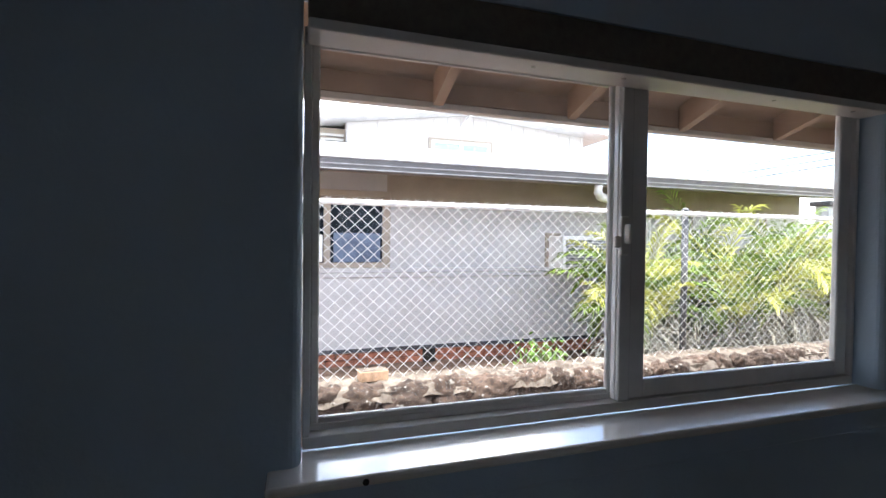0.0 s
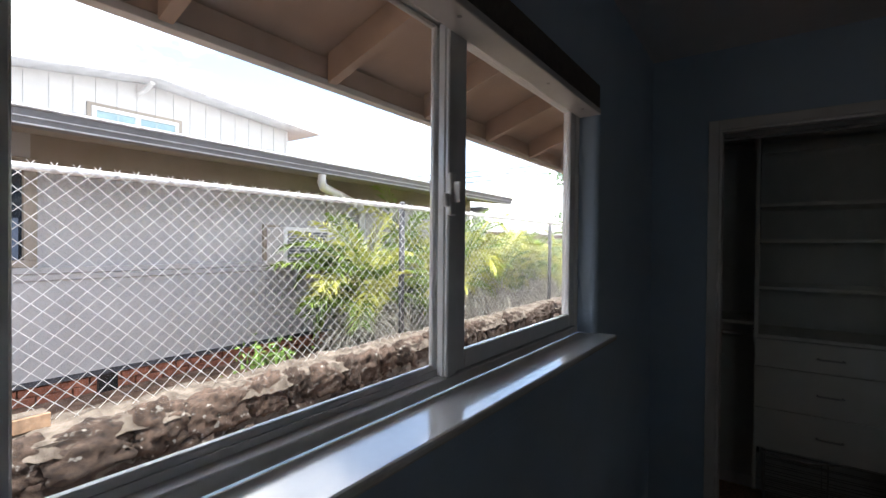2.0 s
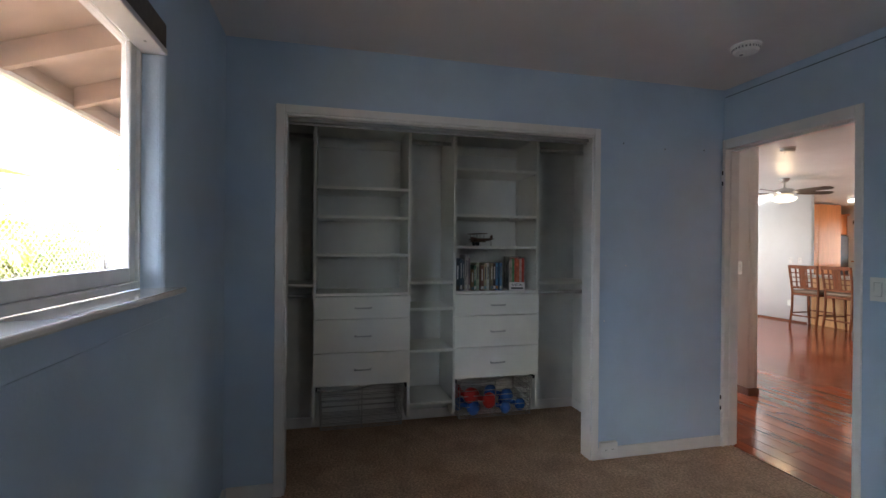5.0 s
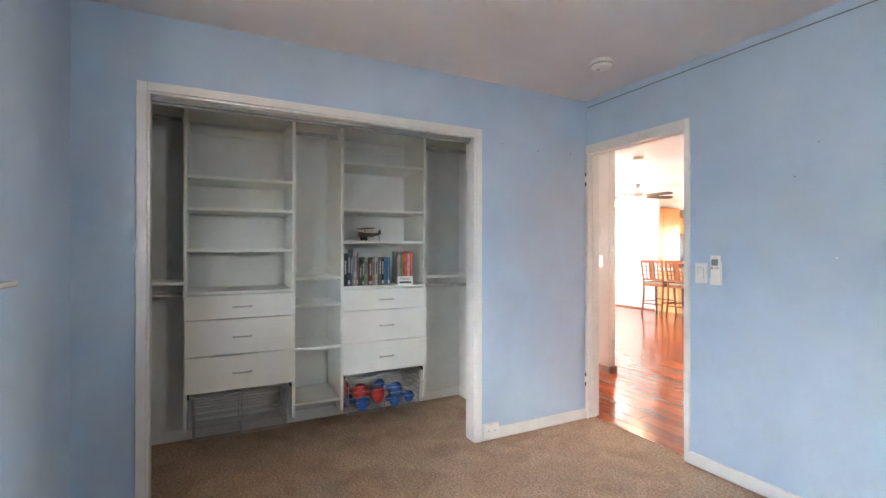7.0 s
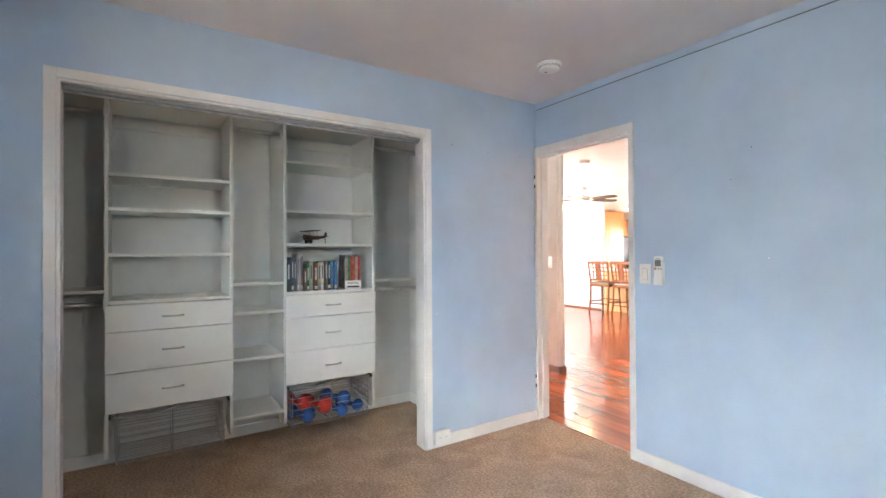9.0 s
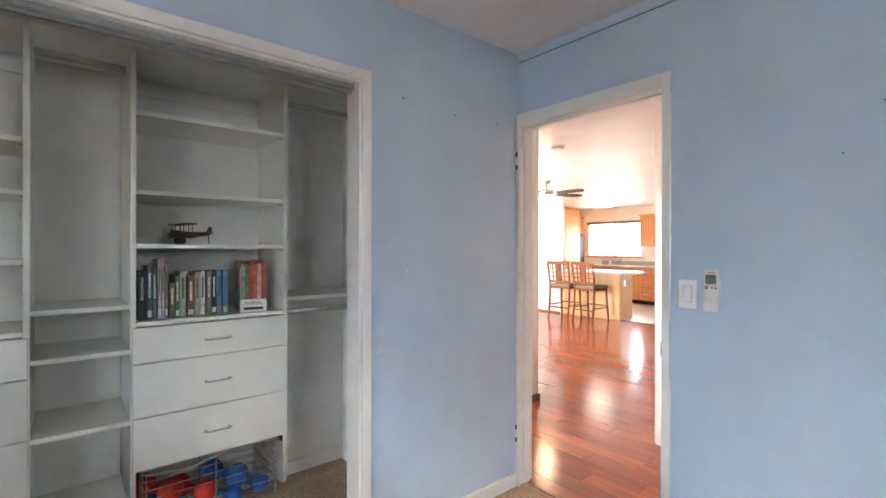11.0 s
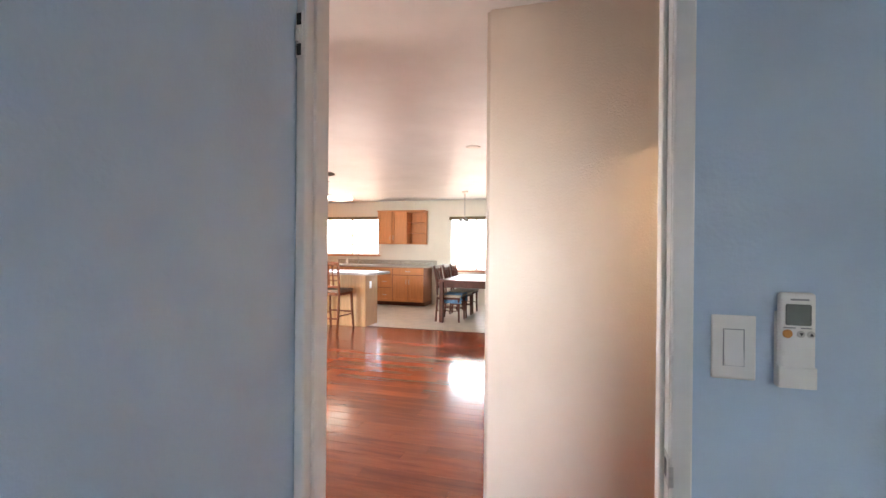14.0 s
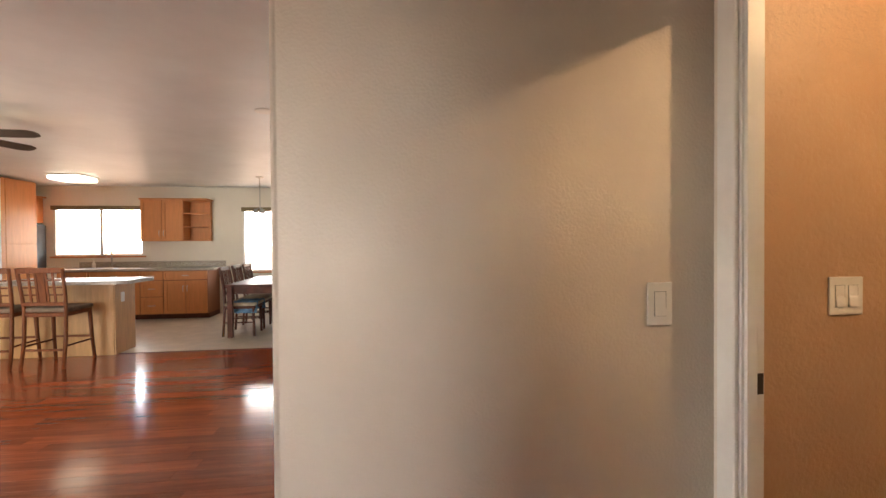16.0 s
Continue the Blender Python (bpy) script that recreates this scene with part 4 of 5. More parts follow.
rocks = [rock_mesh(k, 0.30) for k in range(9)]
rnd = random.Random(5)
z = -0.12
while z < 0.60:
    h = rnd.uniform(0.17, 0.22)
    x = -4.2 + rnd.uniform(0, 0.2)
    while x < 7.5:
        w = rnd.uniform(0.16, 0.34)
        hh = min(h * rnd.uniform(0.85, 1.2), 0.665 - z)
        ob = new("rock", rnd.choice(rocks))
        ob.parent = stone
        ob.matrix_local = Matrix.LocRotScale((x + w / 2, 5.225 + rnd.uniform(-0.015, 0.02), z + hh / 2), Euler((rnd.uniform(-0.3, 0.3), rnd.uniform(-0.25, 0.25), rnd.choice((0, math.pi)))), (w * 1.1, 0.135, hh * 1.14))
        x += w
    z += h * 0.96
bm = B()
nx, ny = 420, 10
grid = []
for i in range(nx + 1):
    col = []
    for j in range(ny + 1):
        x, yy = -4.3 + 12.0 * i / nx, 5.16 + 0.40 * j / ny
        q = Vector((x, yy, 0))
        edge = min(j, ny - j) / ny
        zz = 0.658 + 0.028 * noise.noise(q * 5) + 0.02 * noise.noise(q * 14) + 0.012 * noise.noise(q * 33) - (0.07 if edge == 0 else 0.012 if edge < 0.15 else 0)
        col.append(bm.verts.new((x, yy + 0.03 * noise.noise(q * 6 + Vector((9, 0, 0))), zz)))
    grid.append(col)
for a, b in zip(grid, grid[1:]):
    for j in range(ny):
        bm.faces.new((a[j], b[j], b[j + 1], a[j + 1]))
part("mortar_cap", bm, MORTAR, stone, "uneven pale mortar cap")
brick1 = thing("loose_brick", pose(-1.965, 5.36, 0.668, 0, 0, 4), "pale tan brick lying on the stone wall", "brick")
bm = B()
box(bm, -0.095, 0.095, -0.05, 0.05, 0, 0.065, 0.004, 2)
part("brick_body", bm, mat("tan_brick", (0.52, 0.34, 0.22), 0.9, vary=0.3, scale=18, bump=0.5, bump_scale=70), brick1)
bm = B()
box(bm, -0.09, 0.09, -0.042, 0.042, 0.0652, 0.068, 0.001)
part("pale_top", bm, MORTAR, brick1, "pale mortar left on top")

# ---- chain-link fence ----
FY, FZ0, FZ1 = 5.45, 0.64, 1.85
fence = thing("chain_link_fence", pose(0, 0, 0), "pale chain-link fence standing on the stone wall", "fence")
bm = B()
tube(bm, [(-7.0, FY, FZ1), (-2.8, FY, FZ1), (4.35, FY, FZ1 + 0.005), (12.0, FY, FZ1 + 0.01)], 0.019, 10)
part("top_rail", bm, GALV, fence, "pale pipe top rail", smooth=True)
for x in (-2.82, 0.77, 4.35, 7.9):
    bm = B()
    tube(bm, [(x, FY + 0.045, 0.5), (x, FY + 0.045, FZ1 + 0.03)], 0.028, 12)
    lathe(bm, [(0.03, 0), (0.03, 0.012), (0.02, 0.026), (0.004, 0.03)], 12, (x, FY + 0.045, FZ1 + 0.03))
    post = part("post", bm, DARKPOST, fence, "dark weathered steel post", smooth=True)
verts, faces = [], []
PITCH, RAD = 0.08, 0.0018
COL = 0.043
rows = int((FZ1 + 0.035 - FZ0) / (PITCH / 2))
for i in range(int(14.5 / COL)):
    x0 = -4.6 + i * COL
    prev = None
    for k in range(rows + 1):
        s = 1 if (k + i) % 2 else -1
        x, zz = x0 + s * COL / 2 * 0.98, FZ0 - 0.02 + k * PITCH / 2
        yy = FY - 0.022
        base = len(verts)
        for dx, dy in ((RAD, RAD * 0.3), (-RAD, RAD * 0.3), (-RAD, -RAD * 0.3), (RAD, -RAD * 0.3)):
            verts.append((x + dx * 1.2, yy + dy, zz))
        if prev is not None:
            for q in range(4):
                faces.append((prev + q, prev + (q + 1) % 4, base + (q + 1) % 4, base + q))
        prev = base
    for s in ((-1, 1) if (rows + i) % 2 else ()):
        base = len(verts)
        zt = FZ0 - 0.02 + rows * PITCH / 2
        xt = x0 + (1 if (rows + i) % 2 else -1) * COL / 2 * 0.98
        for (px, pz) in ((xt, zt), (xt + s * 0.014, zt + 0.022)):
            for dx, dy in ((RAD, RAD), (-RAD, RAD), (-RAD, -RAD), (RAD, -RAD)):
                verts.append((px + dx * 1.2, FY - 0.022 + dy, pz))
        for q in range(4):
            faces.append((base + q, base + (q + 1) % 4, base + 4 + (q + 1) % 4, base + 4 + q))
me = bpy.data.meshes.new("wire_mesh")
me.from_pydata(verts, [], faces)
me.materials.append(GALV)
wm = new("wire_mesh", me)
wm.parent = fence
tagged(wm, "diamond chain-link wire", kind="stuff")

# ---- neighbour's house ----
house = thing("neighbour_house", pose(0, 0, 0), "grey board-sided single-storey house with metal gutter", "house")
WY = 6.7
bm = B()
for x0, x1, z0, z1 in ((-9, -3.3, 0.52, 2.30), (-1.63, 3.9, 0.52, 2.30), (-3.3, -1.63, 0.52, 1.36), (-3.3, -1.63, 2.02, 2.30)):
    box(bm, x0, x1, WY, WY + 0.12, z0, min(z1, 1.98) if x0 != -3.3 or z0 < 1 else z1)
box(bm, 3.78, 3.9, WY + 0.121, 12, 0.52, 2.3)
wall = part("wall", bm, SIDING, house, "smooth grey painted boards")
bm = B()
box(bm, -9, 3.9, WY + 0.001, WY + 0.12, 1.982, 2.40)
part("frieze", bm, FRIEZE, house, "taupe painted upper band")
for z0, z1, d in ((1.285, 1.328, 0.03), (1.237, 1.282, 0.018)):
    bm = B()
    box(bm, -9, 3.9, WY - d, WY - 0.0005, z0, z1, 0.004)
    part("belt_board", bm, SIDING, house)
bm = B()
box(bm, -9, 3.9, WY - 0.014, WY - 0.0005, 0.525, 0.56, 0.002)
part("skirt_board", bm, mat("dark_skirt", (0.09, 0.09, 0.10), 0.8), house, "dark lower edge board")
for x in (-6.0, -3.6, 0.88, 2.1, 3.3):
    bm = B()
    box(bm, x - 0.008, x + 0.008, WY - 0.006, WY - 0.0004, 1.33, 1.98)
    part("panel_joint", bm, FRIEZE, house)
bm = B()
box(bm, -9, 3.9, WY + 0.03, WY + 0.12, 0.2, 0.52)
base = part("foundation", bm, mat("old_mortar", (0.30, 0.22, 0.17), 0.95, vary=0.3, scale=20), house, "brick foundation")
bme = B()
box(bme, -0.095, 0.095, 0, 0.04, 0, 0.055, 0.003)
brick_mesh = bpy.data.meshes.new("brick")
bme.to_mesh(brick_mesh)
bme.free()
brick_mesh.materials.append(BRICK)
for r in range(3):
    for k in range(40):
        ob = new("brick", brick_mesh)
        ob.parent = base
        ob.matrix_local = pose(-4.4 + 0.2 * k + 0.1 * (r % 2), WY + 0.0 + 0.003 * ((k * 7 + r) % 3), 0.335 + 0.062 * r)
for x in (-1.2, 1.0):
    bm = B()
    box(bm, x - 0.06, x + 0.06, WY - 0.05, WY + 0.0, 0.38, 0.53, 0.003)
    part("vent_post", bm, BLACK, house, "dark foundation vent")
bm = B()
for a in ((-3.34, -1.60, 1.33, 1.38), (-3.34, -1.60, 2.0, 2.06), (-3.34, -3.28, 1.38, 2.0), (-1.67, -1.60, 1.38, 2.0), (-2.22, -2.16, 1.38, 2.0)):
    box(bm, a[0], a[1], WY - 0.025, WY + 0.05, a[2], a[3], 0.003)
wf = part("window", bm, FRIEZE, house, "taupe framed window behind the fence")
for x0, x1 in ((-3.28, -2.22), (-2.16, -1.67)):
    bm = B()
    box(bm, x0, x1, WY + 0.02, WY + 0.03, 1.38, 2.0)
    part("pane", bm, DARKGLASS, wf, "dark reflecting pane")
bm = B()
box(bm, -2.13, -1.69, WY + 0.010, WY + 0.016, 1.385, 1.66)
part("blind", bm, mat("dusty_blue_blind", (0.12, 0.16, 0.24), 0.8, vary=0.2), wf, "blue cloth behind the lower pane")
bm = B()
box(bm, -2.48, -2.235, WY - 0.12, WY + 0.02, 1.39, 1.64, 0.01, 2)
part("window_box", bm, PLASTIC, wf, "small white unit in the window")
bm = B()
prism(bm, [(6.08, 2.25), (6.0, 2.25), (6.0, 2.24), (6.03, 2.155), (6.10, 2.15), (6.11, 2.25), (6.10, 2.25), (6.09, 2.165), (6.045, 2.168), (6.02, 2.24), (6.08, 2.24)], -9, 4.05, "yz")
part("gutter", bm, GUTTER, house, "grey metal gutter with rolled lip")
# beads in a paler grey that paints the highlights along the gutter
for z, r in ((2.246, 0.009), (2.196, 0.005), (2.158, 0.006)):
    bm = B()
    yy = 5.998 + (2.246 - z) * 0.33
    tube(bm, [(-9, yy, z), (4.05, yy, z)], r, 6)
    part("gutter_bead", bm, mat("gutter_highlight_grey", (0.42, 0.42, 0.43), 0.4, vary=0.3, scale=14), house, "rolled gutter edge with the highlight put into its pale colour", smooth=True)
bm = B()
prism(bm, [(6.112, 2.155), (WY, 2.225), (WY, 2.245), (6.112, 2.185)], -9, 4.03, "yz")
part("soffit", bm, FRIEZE, house, "taupe soffit")
bm = B()
prism(bm, [(6.10, 2.255), (11.6, 3.48), (11.6, 3.52), (6.10, 2.275)], -9, 4.05, "yz")
part("roof", bm, ROOF, house, "grey low-pitched roof")
bm = B()
tube(bm, [(0.30, 6.07, 2.155), (0.30, 6.08, 2.08), (0.37, 6.14, 2.045), (1.24, 6.55, 1.955), (1.36, 6.63, 1.91), (1.385, 6.645, 1.80), (1.385, 6.645, 0.42)], 0.042, 10)
part("downpipe", bm, WHITEB, house, "white painted downpipe with elbows", smooth=True)
bm = B()
box(bm, 0.09, 0.27, WY - 0.03, WY - 0.001, 1.33, 1.69, 0.003)
side = part("window", bm, FRIEZE, house, "narrow window beside the air conditioner")
bm = B()
box(bm, 0.13, 0.24, WY - 0.034, WY - 0.0305, 1.36, 1.66)
part("pane", bm, BLACK, side)
ac = thing("window_air_conditioner", pose(0.405, 6.4, 1.30), "white boxy air conditioner hung in the neighbour's wall", "air conditioner")
bm = B()
box(bm, -0.28, 0.28, 0.0, 0.299, 0.0, 0.36, 0.01, 2)
part("housing", bm, WHITEB, ac)
bm = B()
box(bm, -0.24, 0.24, -0.004, -0.0005, 0.04, 0.32)
gr = part("grille", bm, GUTTER, ac, "grey louvred grille")
for k in range(9):
    bm = B()
    box(bm, -0.235, 0.235, -0.010, -0.0045, 0.05 + 0.03 * k, 0.06 + 0.03 * k)
    part("louvre", bm, SIDING, gr)
for x0, x1, yy, wd, z, c in ((-2.2, -1.55, 5.95, 0.12, 0.05, 0), (-1.0, -0.1, 6.1, 0.14, 0.04, 1), (-1.6, -0.9, 5.8, 0.1, 0.07, 0), (-3.0, -2.3, 6.05, 0.2, 0.06, 1)):
    bm = B()
    box(bm, -(x1 - x0) / 2, (x1 - x0) / 2, -wd / 2, wd / 2, 0, z, 0.006)
    tagged(part("timber_offcut", bm, mat("weathered_board", (0.33, 0.28, 0.22) if c else (0.38, 0.20, 0.13), 0.9, vary=0.35, scale=12, stretch=(1, 8, 8), bump=0.4, bump_scale=40), m=pose((x0 + x1) / 2, yy, G1 + 0.001, 0, 0, -3 + 4 * c)), "weathered board lying on the soil behind the fence", "board", "boards on the soil")

# ---- taller house behind ----
tall = thing("gabled_house", pose(0, 0, 0), "white board-and-batten upper storey with low gable roof", "house")
UY = 11.6
bm = B()
prism(bm, [(-1.54, 3.0), (3.9, 3.0), (3.9, 4.03), (1.0, 4.27), (-1.54, 3.92)], UY, UY + 4.0, "xz")
part("wall", bm, WHITEB, tall)
for k in range(19):
    x = -1.50 + 0.297 * k
    bm = B()
    top = 4.27 - (1.0 - x) * 0.138 if x < 1.0 else 4.27 - (x - 1.0) * 0.083
    box(bm, x - 0.02, x + 0.02, UY - 0.02, UY - 0.001, 3.0, top - 0.02)
    part("batten", bm, WHITEB, tall)
bm = B()
prism(bm, [(-2.25, 3.91), (1.0, 4.36), (4.43, 4.07), (4.43, 3.99), (1.0, 4.275), (-2.25, 3.83)], UY - 0.5, UY + 4.6, "xz")
part("roof", bm, mat("pale_roof_edge", (0.66, 0.66, 0.66), 0.7), tall, "pale low gable roof with fascia")
bm = B()
box(bm, -2.2, -1.55, UY + 0.2, UY + 4.0, 3.0, 3.82)
part("side_wall", bm, FRIEZE, tall, "shaded recessed side wall")
for k in range(6):
    bm = B()
    box(bm, -2.15, -1.58, UY + 0.15, UY + 0.19, 3.2 + 0.09 * k, 3.25 + 0.09 * k)
    part("louvre", bm, WHITEB, tall)
bm = B()
for a in ((0.20, 1.53, 3.30, 3.36), (0.20, 1.53, 3.635, 3.695), (0.20, 0.26, 3.36, 3.635), (1.47, 1.53, 3.36, 3.635), (0.825, 0.905, 3.36, 3.635)):
    box(bm, a[0], a[1], UY - 0.05, UY - 0.001, a[2], a[3], 0.004)
uw = part("window", bm, VINYL, tall, "white framed two-pane window")
bm = B()
for a in ((0.14, 0.198, 3.25, 3.75), (1.532, 1.59, 3.25, 3.75), (0.198, 1.532, 3.697, 3.75)):
    box(bm, a[0], a[1], UY - 0.04, UY - 0.001, a[2], a[3])
part("casing", bm, FRIEZE, uw, "grey outer casing")
for x0, x1 in ((0.26, 0.825), (0.905, 1.47)):
    bm = B()
    box(bm, x0, x1, UY - 0.02, UY - 0.012, 3.36, 3.635)
    # sky reflection painted as the pane's base colour
    part("pane", bm, mat("painted_sky_pane", (0.35, 0.48, 0.50), 0.05), uw)
bm = B()
tube(bm, [(0.95, UY - 0.4, 4.20), (0.92, UY - 0.15, 4.10), (0.85, UY - 0.06, 4.03)], 0.04, 8)
part("conduit_elbow", bm, WHITEB, tall, "short white pipe elbow under the gable")

# ---- plants ----
def frond(bm, base, heading, tilt, length, droop, pairs, leaf, rnd):
    pts = []
    p, a = Vector(base), tilt
    d = Vector((math.cos(heading), 0.5 * math.sin(heading), 0))
    step = length / 12
    for i in range(13):
        pts.append(p.copy())
        p = p + step * (math.cos(a) * d + math.sin(a) * Vector((0, 0, 1)))
        a -= droop / 12
    tube(bm, pts, 0.005, 4, r_end=0.0015)
    side = Vector((-math.sin(heading), math.cos(heading), 0))
    for k in range(pairs):
        f = 0.16 + 0.83 * k / pairs
        q = f * 12
        i = min(int(q), 11)
        o = pts[i].lerp(pts[i + 1], q - i)
        t = (pts[i + 1] - pts[i]).normalized()
        up = side.cross(t)
        ll = leaf * (0.55 + 0.9 * math.sin(math.pi * min(1, f * 0.9 + 0.08))) * rnd.uniform(0.8, 1.1)
        for s in (-1, 1):
            way = (t * 0.75 + side * s * rnd.uniform(0.55, 0.8) + Vector((0, 0, rnd.uniform(0.0, 0.35)))).normalized()
            tip = o + way * ll - Vector((0, 0, ll * rnd.uniform(0.15, 0.45)))
            mid = o + way * ll * 0.5
            wd = t * leaf * 0.055
            A, C = bm.verts.new(o), bm.verts.new(tip)
            L, R, M = bm.verts.new(mid - wd), bm.verts.new(mid + wd), bm.verts.new(mid + up * 0.008)
            bm.faces.new((A, L, M))
            bm.faces.new((A, M, R))
            bm.faces.new((L, C, M))
            bm.faces.new((M, C, R))


def palm(name, x, y, spread, height, count, label, seed, yellow=0.35):
    rnd = random.Random(seed)
    pl = thing(name, pose(x, y, G1), label, "palm", "areca palms")
    green, yel, dead, stems = B(), B(), B(), B()
    nst = max(5, count // 7)
    for s in range(nst):
        bx, by = rnd.uniform(-spread, spread), rnd.uniform(-0.28, 0.3)
        sh = height * rnd.uniform(0.15, 0.5)
        tube(stems, [(bx * 0.85, by * 0.8, 0), (bx * 0.93, by * 0.9, sh * 0.6), (bx, by, sh)], 0.014, 6, r_end=0.009)
        for k in range(count // nst):
            target = rnd.random() < yellow
            frond(yel if target else green, (bx, by, sh * rnd.uniform(0.7, 1.0)), rnd.uniform(0, math.tau), rnd.uniform(0.75, 1.5), height * rnd.uniform(0.45, 0.78), rnd.uniform(0.9, 2.1), 26, 0.19, rnd)
        for k in range(7):
            frond(dead, (bx, by, sh * rnd.uniform(0.4, 0.8)), rnd.uniform(0, math.tau), rnd.uniform(-0.2, 0.8), height * rnd.uniform(0.3, 0.42), 2.0, 14, 0.17, rnd)
    part("stems", stems, DEAD, pl, "thin ringed canes")
    part("green_fronds", green, PALM, pl)
    part("yellow_fronds", yel, PALMY, pl, "sun-bleached yellow fronds")
    part("dry_fronds", dead, DEAD, pl, "dry brown fronds")


palm("areca_palm", 0.80, 5.98, 0.24, 1.42, 63, "small areca palm with yellow-green feathery fronds", 11, 0.5)
palm("areca_palm", 2.15, 6.02, 0.62, 1.95, 84, "wide areca palm clump with yellow-green fronds behind the fence", 12, 0.55)
palm("areca_palm", 3.35, 6.05, 0.60, 1.6, 70, "areca palm clump with some dry fronds behind the fence", 13, 0.60)
palm("areca_palm", 4.8, 6.10, 0.85, 1.5, 90, "areca palm clump with some dry fronds behind the fence", 14, 0.60)
palm("areca_palm", 6.9, 6.2, 1.1, 1.5, 90, "areca palm clump with some dry fronds behind the fence", 15, 0.55)

palm("areca_palm", 5.8, 7.3, 0.9, 1.55, 105, "areca palm clump in the neighbour's yard", 16, 0.45)
palm("areca_palm", 7.9, 7.5, 1.1, 1.6, 119, "areca palm clump in the neighbour's yard", 17, 0.45)


def leaf_clumps(bm, rnd, centre, size, count, leaf):
    for k in range(count):
        v = Vector((rnd.gauss(0, 0.42), rnd.gauss(0, 0.42), rnd.gauss(0, 0.42)))
        p = Vector(centre) + Vector((v.x * size[0], v.y * size[1], v.z * size[2]))
        e = Euler((rnd.uniform(0, 6), rnd.uniform(0, 6), rnd.uniform(0, 6))).to_matrix()
        q = [p + e @ Vector(c) * leaf for c in ((-1, 0, 0), (0, -0.4, 0.1), (1, 0, 0), (0, 0.4, 0.1))]
        bm.faces.new([bm.verts.new(c) for c in q])


shrub = thing("small_shrub", pose(-0.42, 5.82, G1), "small bright green shrub growing at the wall", "shrub")
bm = B()
for k in range(6):
    tube(bm, [(0, 0, 0), (0.05 * math.cos(k), 0.05 * math.sin(k), 0.12), (0.11 * math.cos(k), 0.11 * math.sin(k), 0.24)], 0.004, 5)
part("stems", bm, LEAF, shrub)
bm = B()
leaf_clumps(bm, random.Random(3), (0, 0, 0.19), (0.26, 0.2, 0.2), 260, 0.028)
part("leaves", bm, mat("bright_shrub_leaf", (0.20, 0.34, 0.07), 0.5, vary=0.4, scale=12), shrub)
tree = thing("distant_tree", pose(22.6, 10.2, G1), "distant dark green tree beyond the roofs", "tree")
bm = B()
tube(bm, [(0, 0, 0), (0.1, 0, 1.5), (0.0, 0.1, 3.0), (0.3, 0.1, 4.6)], 0.22, 10, r_end=0.06)
for k in range(5):
    tube(bm, [(0.05, 0, 2.0 + 0.4 * k), (1.1 * math.cos(k * 2.4), 1.1 * math.sin(k * 2.4), 3.0 + 0.5 * k)], 0.07, 6, r_end=0.02)
part("trunk", bm, DEAD, tree)
bm = B()
rnd = random.Random(8)
for k in range(26):
    leaf_clumps(bm, rnd, (rnd.uniform(-1.7, 1.7), rnd.uniform(-1.5, 1.5), rnd.uniform(2.0, 6.0)), (0.9, 0.9, 0.6), 150, 0.13)
part("crown", bm, LEAF, tree)
far = thing("far_house", pose(15.5, 11.5, G1), "low grey-roofed house in the distance", "house")
bm = B()
box(bm, -3, 6, 0, 5, 0, 1.6)
part("wall", bm, FRIEZE, far)
bm = B()
prism(bm, [(-0.5, 1.6), (2.5, 2.15), (5.5, 1.6)], -3.4, 6.4, "yz")
part("roof", bm, ROOF, far)
chim = thing("vent_stack", pose(8.0, 9.0, G1), "dark square vent stack beyond the fence", "chimney")
bm = B()
box(bm, -0.13, 0.13, -0.13, 0.13, 0, 2.0, 0.01)
part("shaft", bm, GREYP, chim)
bm = B()
box(bm, -0.2, 0.2, -0.2, 0.2, 2.001, 2.1, 0.01)
part("cap", bm, BLACK, chim)
for k in range(3):
    bm = B()
    a, b = Vector((22.5, 19.3, 5.7 + 0.35 * k)), Vector((25.4, 13.7, 6.4 + 0.25 * k))
    d = b - a
    pts = [a + d * s - Vector((0, 0, 0.25 * math.sin(math.pi * (s + 2) / 5))) for s in (-2, -1.2, -0.4, 0.4, 1.2, 2, 3)]
    tube(bm, pts, 0.032, 5)
    tagged(part("power_line", bm, BLACK), "dark overhead power line crossing the sky", "cable", "power lines")

# ---- great room: windows ----
for nm, x0, x1, z0, z1, split, lab in (("window_2", 3.98, 5.53, 1.13, 2.04, 4.72, "white kitchen slider window over the sink"), ("window_3", 0.95, 2.18, 0.80, 2.02, 1.56, "white dining room window")):
    w = thing(nm, pose(0, 0, 0), lab, "window", kind="structure")
    bm = B()
    for a in ((x0, x1, z0, z0 + 0.035), (x0, x1, z1 - 0.035, z1), (x0, x0 + 0.035, z0 + 0.035, z1 - 0.035), (x1 - 0.035, x1, z0 + 0.035, z1 - 0.035), (split - 0.025, split + 0.025, z0 + 0.035, z1 - 0.035)):
        box(bm, a[0], a[1], -9.39, -9.353, a[2], a[3], 0.003)
    part("window_frame", bm, VINYL, w)
    bm = B()
    box(bm, x0 - 0.04, x1 + 0.04, -9.3495, -9.30, z0 - 0.03, z0, 0.004)
    part("window_sill", bm, MAPLE, w, "brown wooden sill")
    bm = B()
    box(bm, x0 - 0.02, x1 + 0.02, -9.3495, -9.30, z1 - 0.05, z1 + 0.03, 0.006)
    part("blind_box", bm, mat("olive_blind", (0.20, 0.15, 0.08), 0.7), w, "brown rolled-up blind")
w = thing("window_4", pose(0, 0, 0), "large white living room window", "window", kind="structure")
bm = B()
